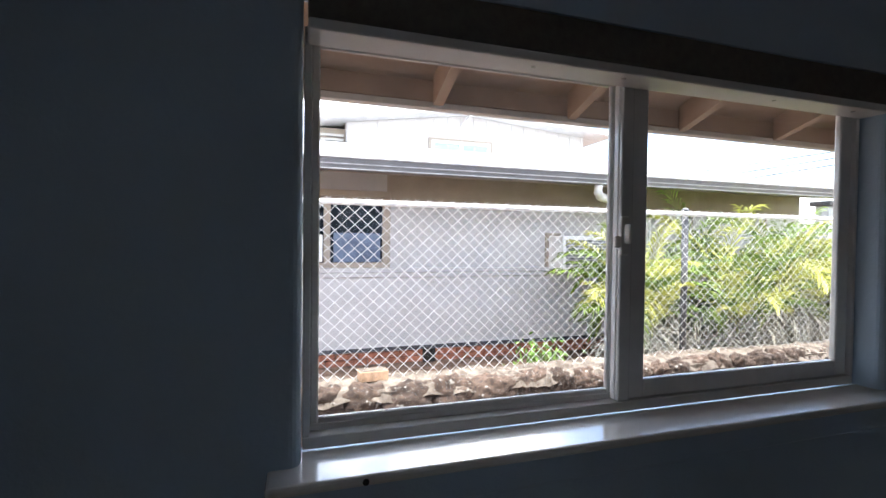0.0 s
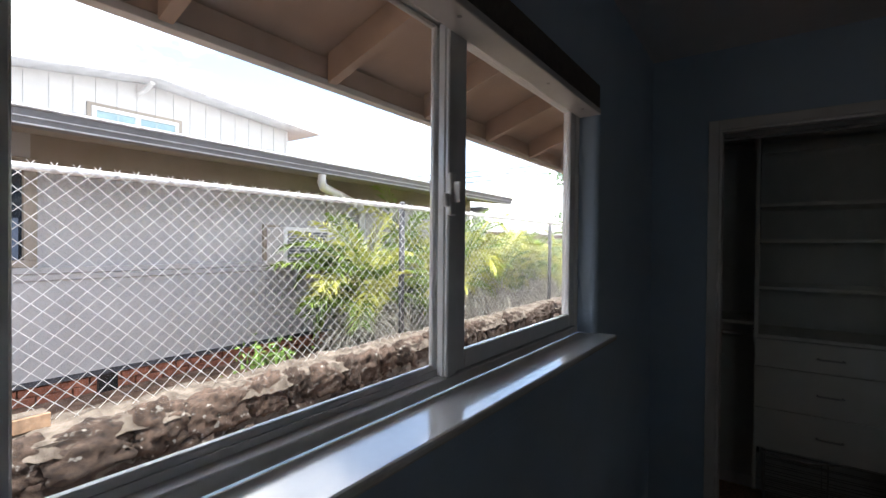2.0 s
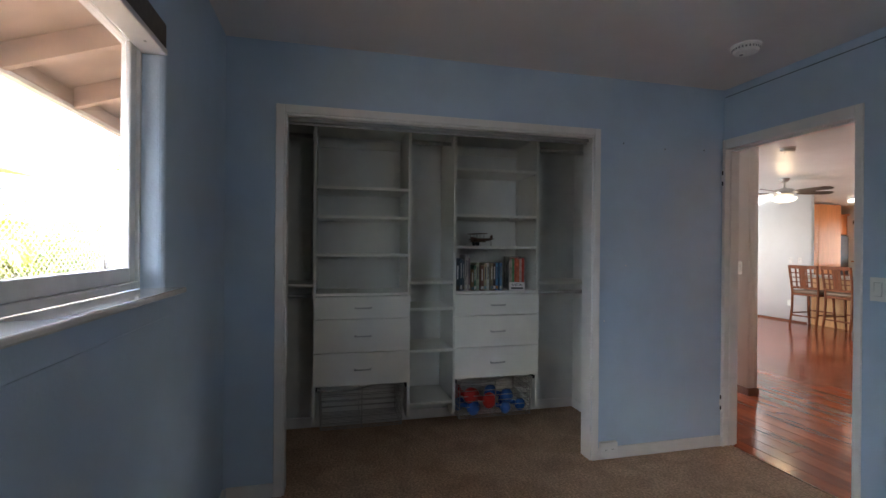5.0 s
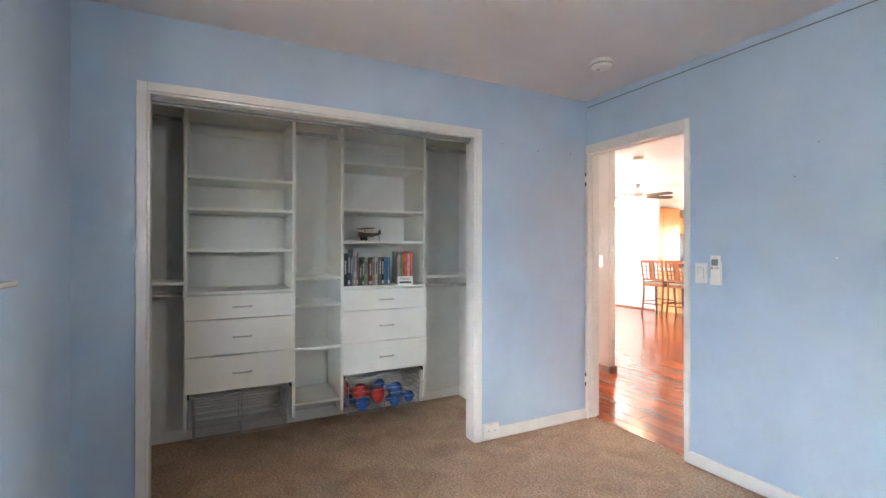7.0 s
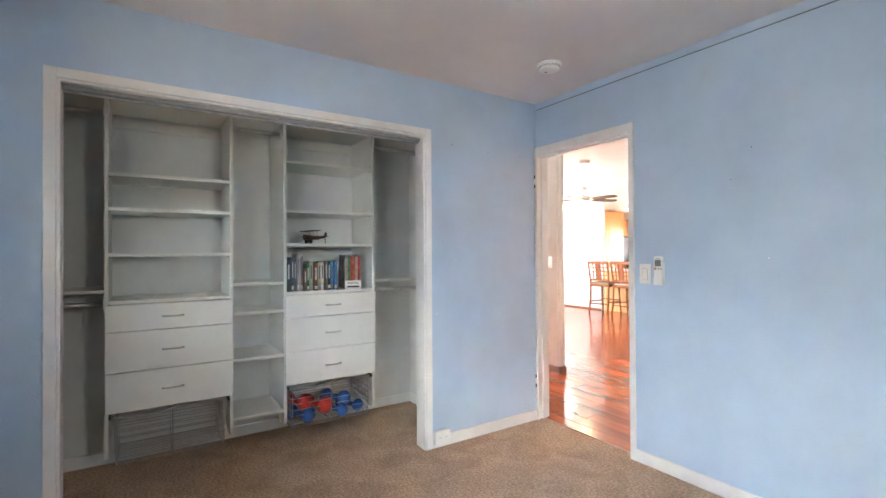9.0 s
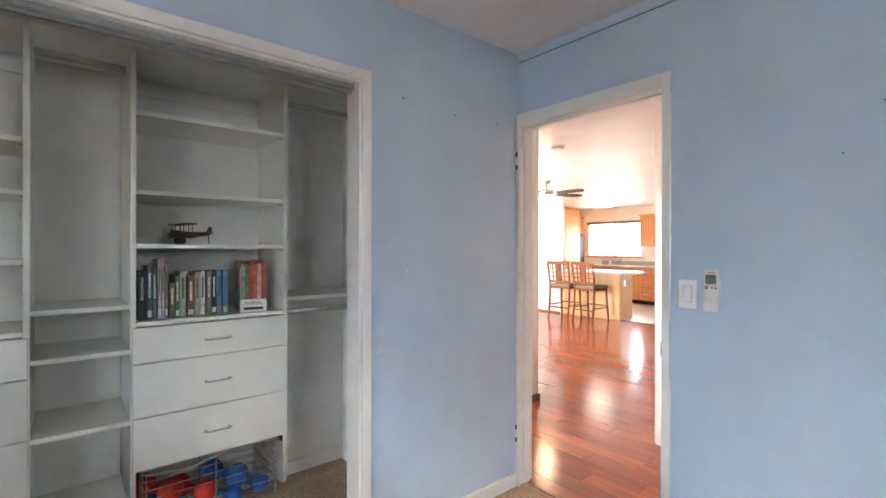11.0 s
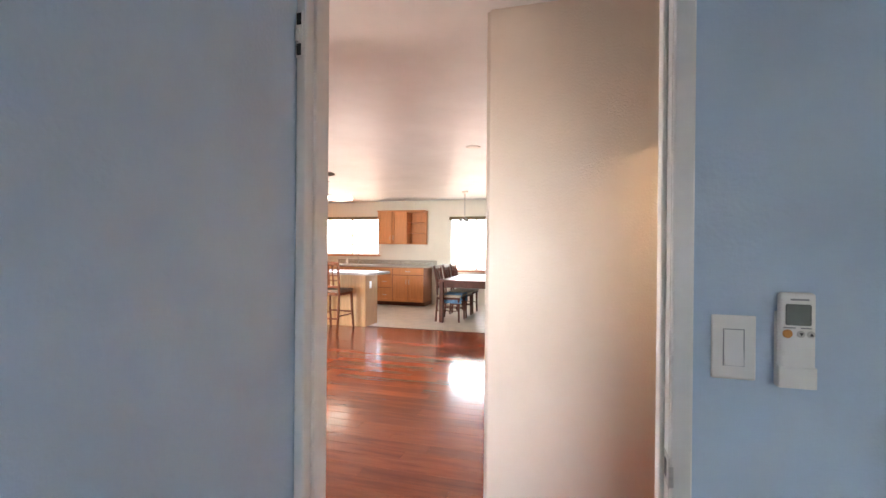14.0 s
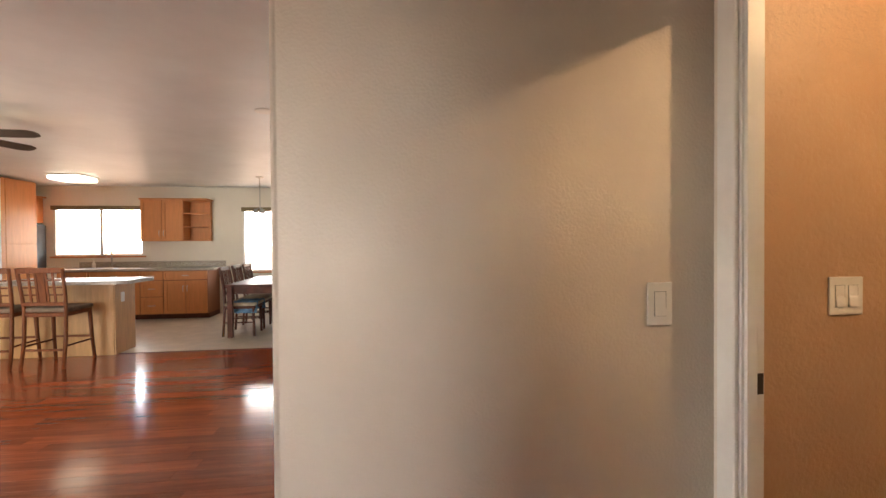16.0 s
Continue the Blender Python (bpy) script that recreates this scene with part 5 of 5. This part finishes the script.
for a in ((3.2, 5.6, 0.3, 0.35), (3.2, 5.6, 2.15, 2.2), (3.2, 3.25, 0.35, 2.15), (5.55, 5.6, 0.35, 2.15), (4.37, 4.43, 0.35, 2.15)):
    box(bm, a[0], a[1], -1.20, -1.145, a[2], a[3], 0.003)
part("window_frame", bm, VINYL, w)

# added unseen window: frame and opaque backing round the bedroom fill lamp
w = thing("window_5", pose(0, 0, 0), "small white framed window, unseen, added for the fill lamp", "window", kind="structure")
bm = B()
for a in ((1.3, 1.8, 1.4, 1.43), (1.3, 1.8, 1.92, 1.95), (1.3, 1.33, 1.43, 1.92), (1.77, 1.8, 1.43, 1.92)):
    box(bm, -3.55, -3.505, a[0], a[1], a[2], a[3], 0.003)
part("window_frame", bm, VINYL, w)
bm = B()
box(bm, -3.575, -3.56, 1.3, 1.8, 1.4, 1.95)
part("closing_pane", bm, PLASTIC, w, "opaque white pane closing the added opening")

# ---- kitchen ----
def shaker(parent, x0, x1, y, z0, z1, name="door", handle="v", hx=0.0, facing=1):
    """A shaker front facing +y at plane y."""
    bm = B()
    s = 0.055 if z1 - z0 > 0.25 else 0.03
    box(bm, x0, x0 + s, y, y + 0.022, z0, z1, 0.002)
    box(bm, x1 - s, x1, y, y + 0.019, z0, z1, 0.002)
    box(bm, x0 + s, x1 - s, y, y + 0.019, z0, z0 + s, 0.002)
    box(bm, x0 + s, x1 - s, y, y + 0.019, z1 - s, z1, 0.002)
    d = part(name, bm, MAPLE, parent)
    bm = B()
    box(bm, x0 + s, x1 - s, y - 0.0005, y + 0.004, z0 + s, z1 - s)
    part("panel", bm, MAPLE, d)
    bm = B()
    c = (x0 + x1) / 2
    if handle == "h":
        z = (z0 + z1) / 2
        tube(bm, [(c - 0.05, y + 0.019, z), (c - 0.045, y + 0.045, z), (c + 0.045, y + 0.045, z), (c + 0.05, y + 0.019, z)], 0.006, 8)
    else:
        zc = z1 - 0.14 if handle == "v" else z0 + 0.14
        tube(bm, [(hx, y + 0.019, zc - 0.05), (hx, y + 0.045, zc - 0.045), (hx, y + 0.045, zc + 0.045), (hx, y + 0.019, zc + 0.05)], 0.006, 8)
    part("handle", bm, CHROME, d, "brushed nickel pull")
    return d


def base_cabinet(x0, x1, kind, label):
    c = thing("base_cabinet", pose(0, 0, 0), label, "cabinet", "kitchen base cabinets")
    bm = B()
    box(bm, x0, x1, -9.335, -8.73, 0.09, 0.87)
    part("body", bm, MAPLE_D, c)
    bm = B()
    box(bm, x0, x1, -9.335, -8.80, 0.0, 0.0895)
    part("toe_kick", bm, CHERRY, c, "dark recessed toe kick")
    y = -8.7295
    if kind == "drawers":
        for z0, z1 in ((0.70, 0.86), (0.41, 0.69), (0.10, 0.40)):
            shaker(c, x0 + 0.006, x1 - 0.006, y, z0, z1, "drawer", "h")
    else:
        xm = (x0 + x1) / 2
        shaker(c, x0 + 0.006, x1 - 0.006, y, 0.705, 0.86, "drawer", "h")
        shaker(c, x0 + 0.008, xm - 0.005, y, 0.10, 0.69, "door", "v", xm - 0.035)
        shaker(c, xm + 0.005, x1 - 0.008, y, 0.10, 0.69, "door", "v", xm + 0.035)


base_cabinet(2.62, 3.365, "doors", "honey maple base cabinet with two doors and a drawer")
base_cabinet(3.367, 3.75, "drawers", "honey maple base cabinet with three drawers")
base_cabinet(3.752, 4.60, "doors", "honey maple sink cabinet with two doors")
base_cabinet(4.602, 5.09, "drawers", "honey maple base cabinet with three drawers")
ct = thing("worktop", pose(0, 0, 0), "speckled beige stone worktop with low backsplash", "countertop")
bm = B()
box(bm, 2.50, 5.09, -9.345, -8.70, 0.8705, 0.91, 0.006, 2)
part("slab", bm, GRANITE, ct)
bm = B()
box(bm, 2.50, 5.09, -9.345, -9.325, 0.9105, 1.02, 0.003)
part("backsplash", bm, GRANITE, ct)
sink = thing("sink", pose(4.60, -9.02, 0.911), "stainless sink rim set in the worktop", "sink")
bm = B()
for a in ((-0.38, 0.38, -0.22, -0.19), (-0.38, 0.38, 0.19, 0.22), (-0.38, -0.35, -0.19, 0.19), (0.35, 0.38, -0.19, 0.19)):
    box(bm, *a, 0, 0.006, 0.002)
part("rim", bm, CHROME, sink)
bm = B()
box(bm, -0.35, 0.35, -0.19, 0.19, 0.0003, 0.002)
part("basin", bm, GREYP, sink, "dark steel basin")
tap = thing("kitchen_tap", pose(4.50, -9.27, 0.911), "chrome gooseneck kitchen tap", "tap")
bm = B()
tube(bm, [(0, 0, 0), (0, 0, 0.25)] + [(0, 0.09 - 0.09 * math.cos(a), 0.25 + 0.10 * math.sin(a)) for a in (0.4, 0.8, 1.2, 1.6, 2.0, 2.4, 2.8, 3.1)] + [(0, 0.18, 0.20)], 0.012, 10)
part("spout", bm, CHROME, tap, smooth=True)
bm = B()
tube(bm, [(-0.02, 0, 0.06), (-0.07, 0.01, 0.10)], 0.007, 8)
part("lever", bm, CHROME, tap)
soap = thing("soap_bottle", pose(4.80, -9.25, 0.911), "small pale soap bottle by the sink", "bottle")
bm = B()
lathe(bm, [(0.03, 0), (0.032, 0.01), (0.03, 0.09), (0.012, 0.11), (0.01, 0.13)], 14)
part("bottle_body", bm, PLASTIC, soap, smooth=True)
bm = B()
tube(bm, [(0, 0, 0.13), (0, 0, 0.16), (0, 0.03, 0.16)], 0.005, 6)
part("pump", bm, PLASTIC, soap)
up = thing("wall_cabinet", pose(0, 0, 0), "honey maple wall cabinet with two doors and open end shelves", "cabinet")
bm = B()
box(bm, 3.145, 3.88, -9.345, -9.04, 1.40, 2.16)
part("body", bm, MAPLE, up)
shaker(up, 3.15, 3.51, -9.0395, 1.405, 2.155, "door", "low", 3.475)
shaker(up, 3.516, 3.876, -9.0395, 1.405, 2.155, "door", "low", 3.55)
bm = B()
box(bm, 2.72, 3.90, -9.345, -9.01, 2.161, 2.19, 0.006, 2)
part("crown", bm, MAPLE, up)
bm = B()
box(bm, 2.745, 3.144, -9.345, -9.335, 1.40, 2.16)
box(bm, 2.745, 2.763, -9.334, -9.24, 1.40, 2.16)
part("open_end", bm, MAPLE, up)
for z in (1.40, 1.655, 1.905, 2.145):
    bm = B()
    prism(bm, [(2.763, -9.334), (3.144, -9.334), (3.144, -9.04), (3.0, -9.05), (2.86, -9.12), (2.763, -9.24)], z, z + 0.015, "xy")
    part("shelf", bm, MAPLE, up)
pan = thing("pantry_cabinet", pose(0.20, 0, 0), "tall honey maple pantry cabinet reaching the ceiling", "cabinet")
bm = B()
box(bm, 5.12, 5.75, -8.60, -7.3, 0.0, 2.40)
part("body", bm, MAPLE, pan)
for y0, y1 in ((-8.595, -7.955), (-7.945, -7.305)):
    for z0, z1 in ((0.1, 1.35), (1.36, 2.39)):
        bm = B()
        box(bm, 5.101, 5.1195, y0, y1, z0, z1, 0.003)
        part("door", bm, MAPLE, pan)
fr = thing("refrigerator", pose(0.53, 0, 0), "dark grey steel refrigerator beside the pantry", "refrigerator")
bm = B()
box(bm, 5.14, 5.85, -9.32, -8.62, 0.02, 1.72, 0.012, 2)
part("body", bm, mat("dark_fridge_side", (0.10, 0.105, 0.11), 0.75, spec=0.2), fr)
for z0, z1 in ((0.05, 0.62), (0.63, 1.70)):
    bm = B()
    box(bm, 5.10, 5.139, -9.31, -8.63, z0, z1, 0.008, 2)
    part("door", bm, mat("dark_steel", (0.10, 0.105, 0.11), 0.75, 0.0, spec=0.2), fr)
oc = thing("wall_cabinet", pose(0.53, 0, 0), "small honey maple cabinet over the refrigerator", "cabinet")
bm = B()
box(bm, 5.16, 5.80, -9.34, -8.61, 1.75, 2.20)
part("body", bm, MAPLE, oc)
bm = B()
box(bm, 5.10, 5.80, -9.34, -8.61, 2.201, 2.23, 0.006)
part("crown", bm, MAPLE, oc)

# ---- island ----
isl = thing("kitchen_island", pose(0, 0, 0), "light maple kitchen island with overhanging stone top", "kitchen island")
bm = B()
box(bm, 2.72, 3.96, -6.46, -5.99, 0.0, 0.87, 0.003)
part("body", bm, MAPLE_L, isl)
bm = B()
box(bm, 2.708, 2.7195, -6.45, -6.0, 0.0, 0.868, 0.002)
endp = part("end_panel", bm, MAPLE_L, isl)
bm = B()
prism(bm, [(3.965, -5.80), (2.58, -5.80), (2.48, -5.88), (2.46, -6.42), (2.54, -6.52), (3.965, -6.52)], 0.8705, 0.912, "xy")
part("countertop", bm, GRANITE, isl, "speckled stone top with clipped corners")
bm = B()
box(bm, 2.7035, 2.7075, -6.20, -6.12, 0.63, 0.75, 0.002)
oplate = part("outlet_plate", bm, PLASTIC, isl, "white outlet plate")

# ---- counter stools ----
def build_stool(m, label):
    """Counter stool; its back is towards +y."""
    s = thing("counter_stool", m, label, "stool", "stools at the island")
    w = 0.215
    for x in (-w, w):
        bm = B()
        tube(bm, [(x * 1.02, 0.25, 0.0), (x, 0.205, 0.30), (x, 0.195, 0.62), (x * 1.04, 0.215, 0.80), (x * 1.08, 0.262, 1.09)], 0.019, 6)
        part("back_leg", bm, STOOLW, s, smooth=True)
        bm = B()
        tube(bm, [(x * 1.02, -0.235, 0.0), (x * 0.98, -0.20, 0.30), (x * 0.95, -0.185, 0.585)], 0.018, 6, r_end=0.022)
        part("front_leg", bm, STOOLW, s, smooth=True)
        bm = B()
        tube(bm, [(x, 0.215, 0.24), (x * 0.99, -0.21, 0.24)], 0.011, 6)
        part("stretcher", bm, STOOLW, s)
    for y, z in ((0.213, 0.20), (-0.213, 0.27)):
        bm = B()
        box(bm, -w, w, y - 0.009, y + 0.009, z - 0.012, z + 0.012, 0.003)
        part("stretcher", bm, STOOLW, s)
    bm = B()
    box(bm, -w - 0.005, w + 0.005, -0.205, 0.205, 0.56, 0.605, 0.006)
    part("seat_frame", bm, STOOLW, s)
    bm = B()
    box(bm, -w - 0.012, w + 0.012, -0.225, 0.20, 0.6055, 0.655, 0.02, 3)
    part("seat", bm, CUSHION, s, "brown fabric cushion", smooth=True)
    lean = lambda z: 0.205 + (z - 0.66) * 0.13
    for z, h in ((1.065, 0.03), (0.70, 0.02)):
        bm = B()
        yy = lean(z)
        box(bm, -w * 1.05, w * 1.05, yy - 0.011, yy + 0.011, z - h, z + h, 0.004)
        part("rail", bm, STOOLW, s)
    for x, hw in ((-0.125, 0.011), (-0.055, 0.011), (0.0, 0.035), (0.055, 0.011), (0.125, 0.011)):
        bm = B()
        prism(bm, [(lean(0.72) - 0.006, 0.72), (lean(0.72) + 0.006, 0.72), (lean(1.036) + 0.006, 1.036), (lean(1.036) - 0.006, 1.036)], x - hw, x + hw, "yz")
        part("slat", bm, STOOLW, s)
    for z in (0.80, 0.88, 0.96):
        for x0, x1 in ((-0.20, -0.066), (0.066, 0.20)):
            bm = B()
            yy = lean(z)
            box(bm, x0, x1, yy - 0.005, yy + 0.005, z - 0.008, z + 0.008)
            part("crosspiece", bm, STOOLW, s)
    return s


st = build_stool(pose(3.11, -5.66, 0, 0, 0, -4), "chestnut wood counter stool with lattice back and brown cushion")
copy_thing(st, pose(3.68, -5.66, 0, 0, 0, 3))

# ---- dining table and chairs ----
table = thing("dining_table", pose(1.22, -7.68, 0), "dark cherry wood dining table with square legs", "table")
bm = B()
box(bm, -0.48, 0.48, -0.90, 0.90, 0.725, 0.76, 0.006, 2)
part("tabletop", bm, CHERRY, table)
bm = B()
for a in ((-0.43, 0.43, 0.80, 0.825), (-0.43, 0.43, -0.825, -0.80), (-0.43, -0.405, -0.80, 0.80), (0.405, 0.43, -0.80, 0.80)):
    box(bm, *a, 0.62, 0.7245)
part("apron", bm, CHERRY, table)
for x in (-0.425, 0.425):
    for y in (-0.845, 0.845):
        bm = B()
        box(bm, x - 0.035, x + 0.035, y - 0.035, y + 0.035, 0.0, 0.7245, 0.004)
        part("leg", bm, CHERRY, table)


def build_chair(m, label, cloth, clabel):
    """Dining chair; its back is towards -y."""
    c = thing("dining_chair", m, label, "chair", "chairs round the dining table")
    for x in (-0.2, 0.2):
        bm = B()
        tube(bm, [(x, -0.23, 0), (x, -0.20, 0.45), (x, -0.215, 0.7), (x, -0.27, 1.0)], 0.019, 6)
        part("back_leg", bm, CHERRY, c)
        bm = B()
        tube(bm, [(x, 0.20, 0), (x, 0.19, 0.43)], 0.017, 6, r_end=0.021)
        part("front_leg", bm, CHERRY, c)
        bm = B()
        tube(bm, [(x, -0.21, 0.2), (x, 0.195, 0.2)], 0.01, 6)
        part("stretcher", bm, CHERRY, c)
    bm = B()
    box(bm, -0.22, 0.22, -0.21, 0.22, 0.40, 0.44, 0.005)
    part("seat_frame", bm, CHERRY, c)
    bm = B()
    box(bm, -0.235, 0.235, -0.20, 0.235, 0.441, 0.485, 0.02, 3)
    part("seat", bm, cloth, c, clabel, smooth=True)
    for z, h in ((0.975, 0.03), (0.62, 0.02)):
        bm = B()
        yy = -0.205 - max(0, z - 0.62) * 0.17
        box(bm, -0.2, 0.2, yy - 0.01, yy + 0.01, z - h, z + h, 0.003)
        part("rail", bm, CHERRY, c)
    for x in (-0.12, -0.06, 0.0, 0.06, 0.12):
        bm = B()
        tube(bm, [(x, -0.206, 0.62), (x, -0.262, 0.96)], 0.008, 5)
        part("slat", bm, CHERRY, c)
    return c


CLOTH = mat("blue_cloth", (0.10, 0.22, 0.36), 0.9, vary=0.4, scale=12)
BEIGE = mat("beige_seat", (0.42, 0.35, 0.26), 0.85, vary=0.2, scale=20)
ch = build_chair(pose(1.545, -7.12, 0, 0, 0, 90), "dark cherry dining chair with beige seat tucked at the table", BEIGE, "beige fabric seat")
copy_thing(ch, pose(1.545, -7.68, 0, 0, 0, 90))
copy_thing(ch, pose(1.545, -8.24, 0, 0, 0, 90))
ch2 = build_chair(pose(0.62, -7.12, 0, 0, 0, -90), "dark cherry dining chair tucked at the table", BEIGE, "beige fabric seat")
copy_thing(ch2, pose(0.62, -7.68, 0, 0, 0, -90))
towel = thing("blue_cloth", pose(1.50, -7.15, 0.487), "crumpled blue cloth draped over a dining chair seat", "cloth")
bm = B()
g = [[bm.verts.new((-0.20 + 0.34 * i / 14, -0.25 + 0.5 * j / 14, (0.012 + 0.012 * noise.noise(Vector((i * 0.5, j * 0.5, 0)))) - (0.16 * max(0, (abs(j - 7) - 5.5)) / 1.5))) for j in range(15)] for i in range(15)]
for a, b in zip(g, g[1:]):
    for j in range(14):
        bm.faces.new((a[j], b[j], b[j + 1], a[j + 1]))
cl = part("cloth_sheet", bm, CLOTH, towel, smooth=True)
sol = cl.modifiers.new("thickness", "SOLIDIFY")
sol.thickness = 0.004

# ---- ceiling things ----
fan = thing("ceiling_fan", pose(2.9, -4.05, H, 0, 0, 8), "brushed nickel ceiling fan with dark blades and lit glass bowl", "ceiling fan")
bm = B()
lathe(bm, [(0.065, -0.0005), (0.065, -0.02), (0.04, -0.055), (0.014, -0.06), (0.014, -0.14), (0.05, -0.15)], 24)
part("canopy", bm, CHROME, fan, smooth=True)
bm = B()
lathe(bm, [(0.05, -0.1505), (0.12, -0.165), (0.135, -0.20), (0.12, -0.245), (0.09, -0.262)], 28)
part("motor", bm, CHROME, fan, smooth=True)
bm = B()
lathe(bm, [(0.09, -0.2625), (0.155, -0.285), (0.165, -0.30), (0.14, -0.335), (0.09, -0.358), (0.03, -0.366)], 28)
bowl = part("glass_bowl", bm, glow_mat("warm_bowl_glass", (1.0, 0.86, 0.64), 0.06), fan, "glowing warm glass bowl", smooth=True)
bowl.visible_shadow = False
BLADE = mat("dark_blade_wood", (0.05, 0.036, 0.028), 0.55, vary=0.2, scale=8)
for k in range(5):
    a = k * 72 + 172
    bm = B()
    prism(bm, [(0.20, -0.05), (0.34, -0.065), (0.62, -0.065), (0.68, -0.04), (0.69, 0.0), (0.68, 0.04), (0.62, 0.065), (0.34, 0.065), (0.20, 0.05)], -0.004, 0.004, "xy")
    bl = part("blade", bm, BLADE, fan, m=pose(0, 0, -0.215, 0, 0, a) @ pose(0, 0, 0, -13, 0, 0))
    bm = B()
    box(bm, 0.11, 0.26, -0.018, 0.018, 0.0045, 0.010, 0.002)
    part("blade_arm", bm, CHROME, bl)
kl = thing("ceiling_light", pose(4.35, -7.98, H), "lit rectangular white ceiling light in the kitchen", "ceiling light")
bm = B()
box(bm, -0.25, 0.25, -0.25, 0.25, -0.02, -0.0005, 0.004)
part("frame", bm, PLASTIC, kl)
bm = B()
box(bm, -0.24, 0.24, -0.24, 0.24, -0.085, -0.0205, 0.03, 3)
part("diffuser", bm, glow_mat("lit_diffuser", (1.0, 0.93, 0.80), 0.12), kl, "glowing white diffuser", smooth=True)
pend = thing("pendant_lamp", pose(1.48, -7.85, H), "slim metal pendant lamp over the dining table", "pendant lamp")
bm = B()
lathe(bm, [(0.06, -0.0005), (0.06, -0.015), (0.02, -0.03)], 18)
part("canopy", bm, CHROME, pend)
bm = B()
tube(bm, [(0, 0, -0.03), (0, 0, -0.52)], 0.008, 8)
part("stem", bm, CHROME, pend)
for k in range(3):
    bm = B()
    a = k * 2.1
    tube(bm, [(0, 0, -0.51), (0.06 * math.cos(a), 0.06 * math.sin(a), -0.53)], 0.006, 6)
    lathe(bm, [(0.02, -0.53), (0.04, -0.58), (0.045, -0.60)], 12, (0.07 * math.cos(a), 0.07 * math.sin(a), 0))
    part("shade", bm, GREYP, pend)
vent = thing("ceiling_vent", pose(0.45, -3.96, H), "round white ceiling vent cover", "vent")
bm = B()
lathe(bm, [(0.08, -0.0005), (0.08, -0.008), (0.05, -0.014), (0.02, -0.016)], 24)
part("cover", bm, PLASTIC, vent)
rocker("light_switch", pose(4.14, -5.95, 1.16, 0, 0, 180), "white rocker switch on the partition wall")
rocker("light_switch", pose(4.32, -5.95, 1.16, 0, 0, 180), "white rocker switch on the partition wall")
po = thing("wall_outlet", pose(4.34, -5.95, 0.35, 0, 0, 180), "white wall outlet on the partition wall", "outlet")
bm = B()
box(bm, -0.035, 0.035, -0.006, 0, -0.057, 0.057, 0.002)
part("cover_plate", bm, PLASTIC, po)

# ---- plank floor ----
floor_living = bpy.data.objects["floor_living"]
PW, PL = 0.127, 1.22
bm = B()
box(bm, -PL / 2, PL / 2, -PW / 2, PW / 2, -0.012, 0.0, 0.0018)
plank_mesh = bpy.data.meshes.new("plank")
bm.to_mesh(plank_mesh)
bm.free()
plank_mesh.materials.append(PLANK)
rnd = random.Random(21)
rest = B()
r = 0
y = -0.0625 - PW / 2
while y > -6.05:
    x = -1.42 - rnd.uniform(0, PL)
    while x < 6.4:
        x0, x1 = max(x, -3.5 if y > -1.2 else -1.42), min(x + PL, 6.5)
        y0 = max(y - PW / 2, -6.045)
        near = x0 > -1.5 and x1 < 4.6 and abs((x1 - x0) - PL) < 1e-6 and y0 == y - PW / 2
        if near:
            ob = new("plank", plank_mesh)
            ob.parent = floor_living
            ob.matrix_local = pose((x0 + x1) / 2, y, 0.0 + rnd.uniform(-0.0006, 0))
        elif x1 - x0 > 0.02:
            box(rest, x0 + 0.0006, x1 - 0.0006, y0 + 0.0006, y + PW / 2 - 0.0006, -0.012, -0.0004)
        x += PL
    y -= PW
rp = part("planks_beyond", rest, PLANK, floor_living)
tagged(rp, kind="stuff")
bm = B()
box(bm, -1.41, 3.95, -6.075, -6.035, 0.0, 0.006, 0.002)
setting("trim_floor_edge", bm, CHERRY, "dark transition strip between planks and tile", "trim")
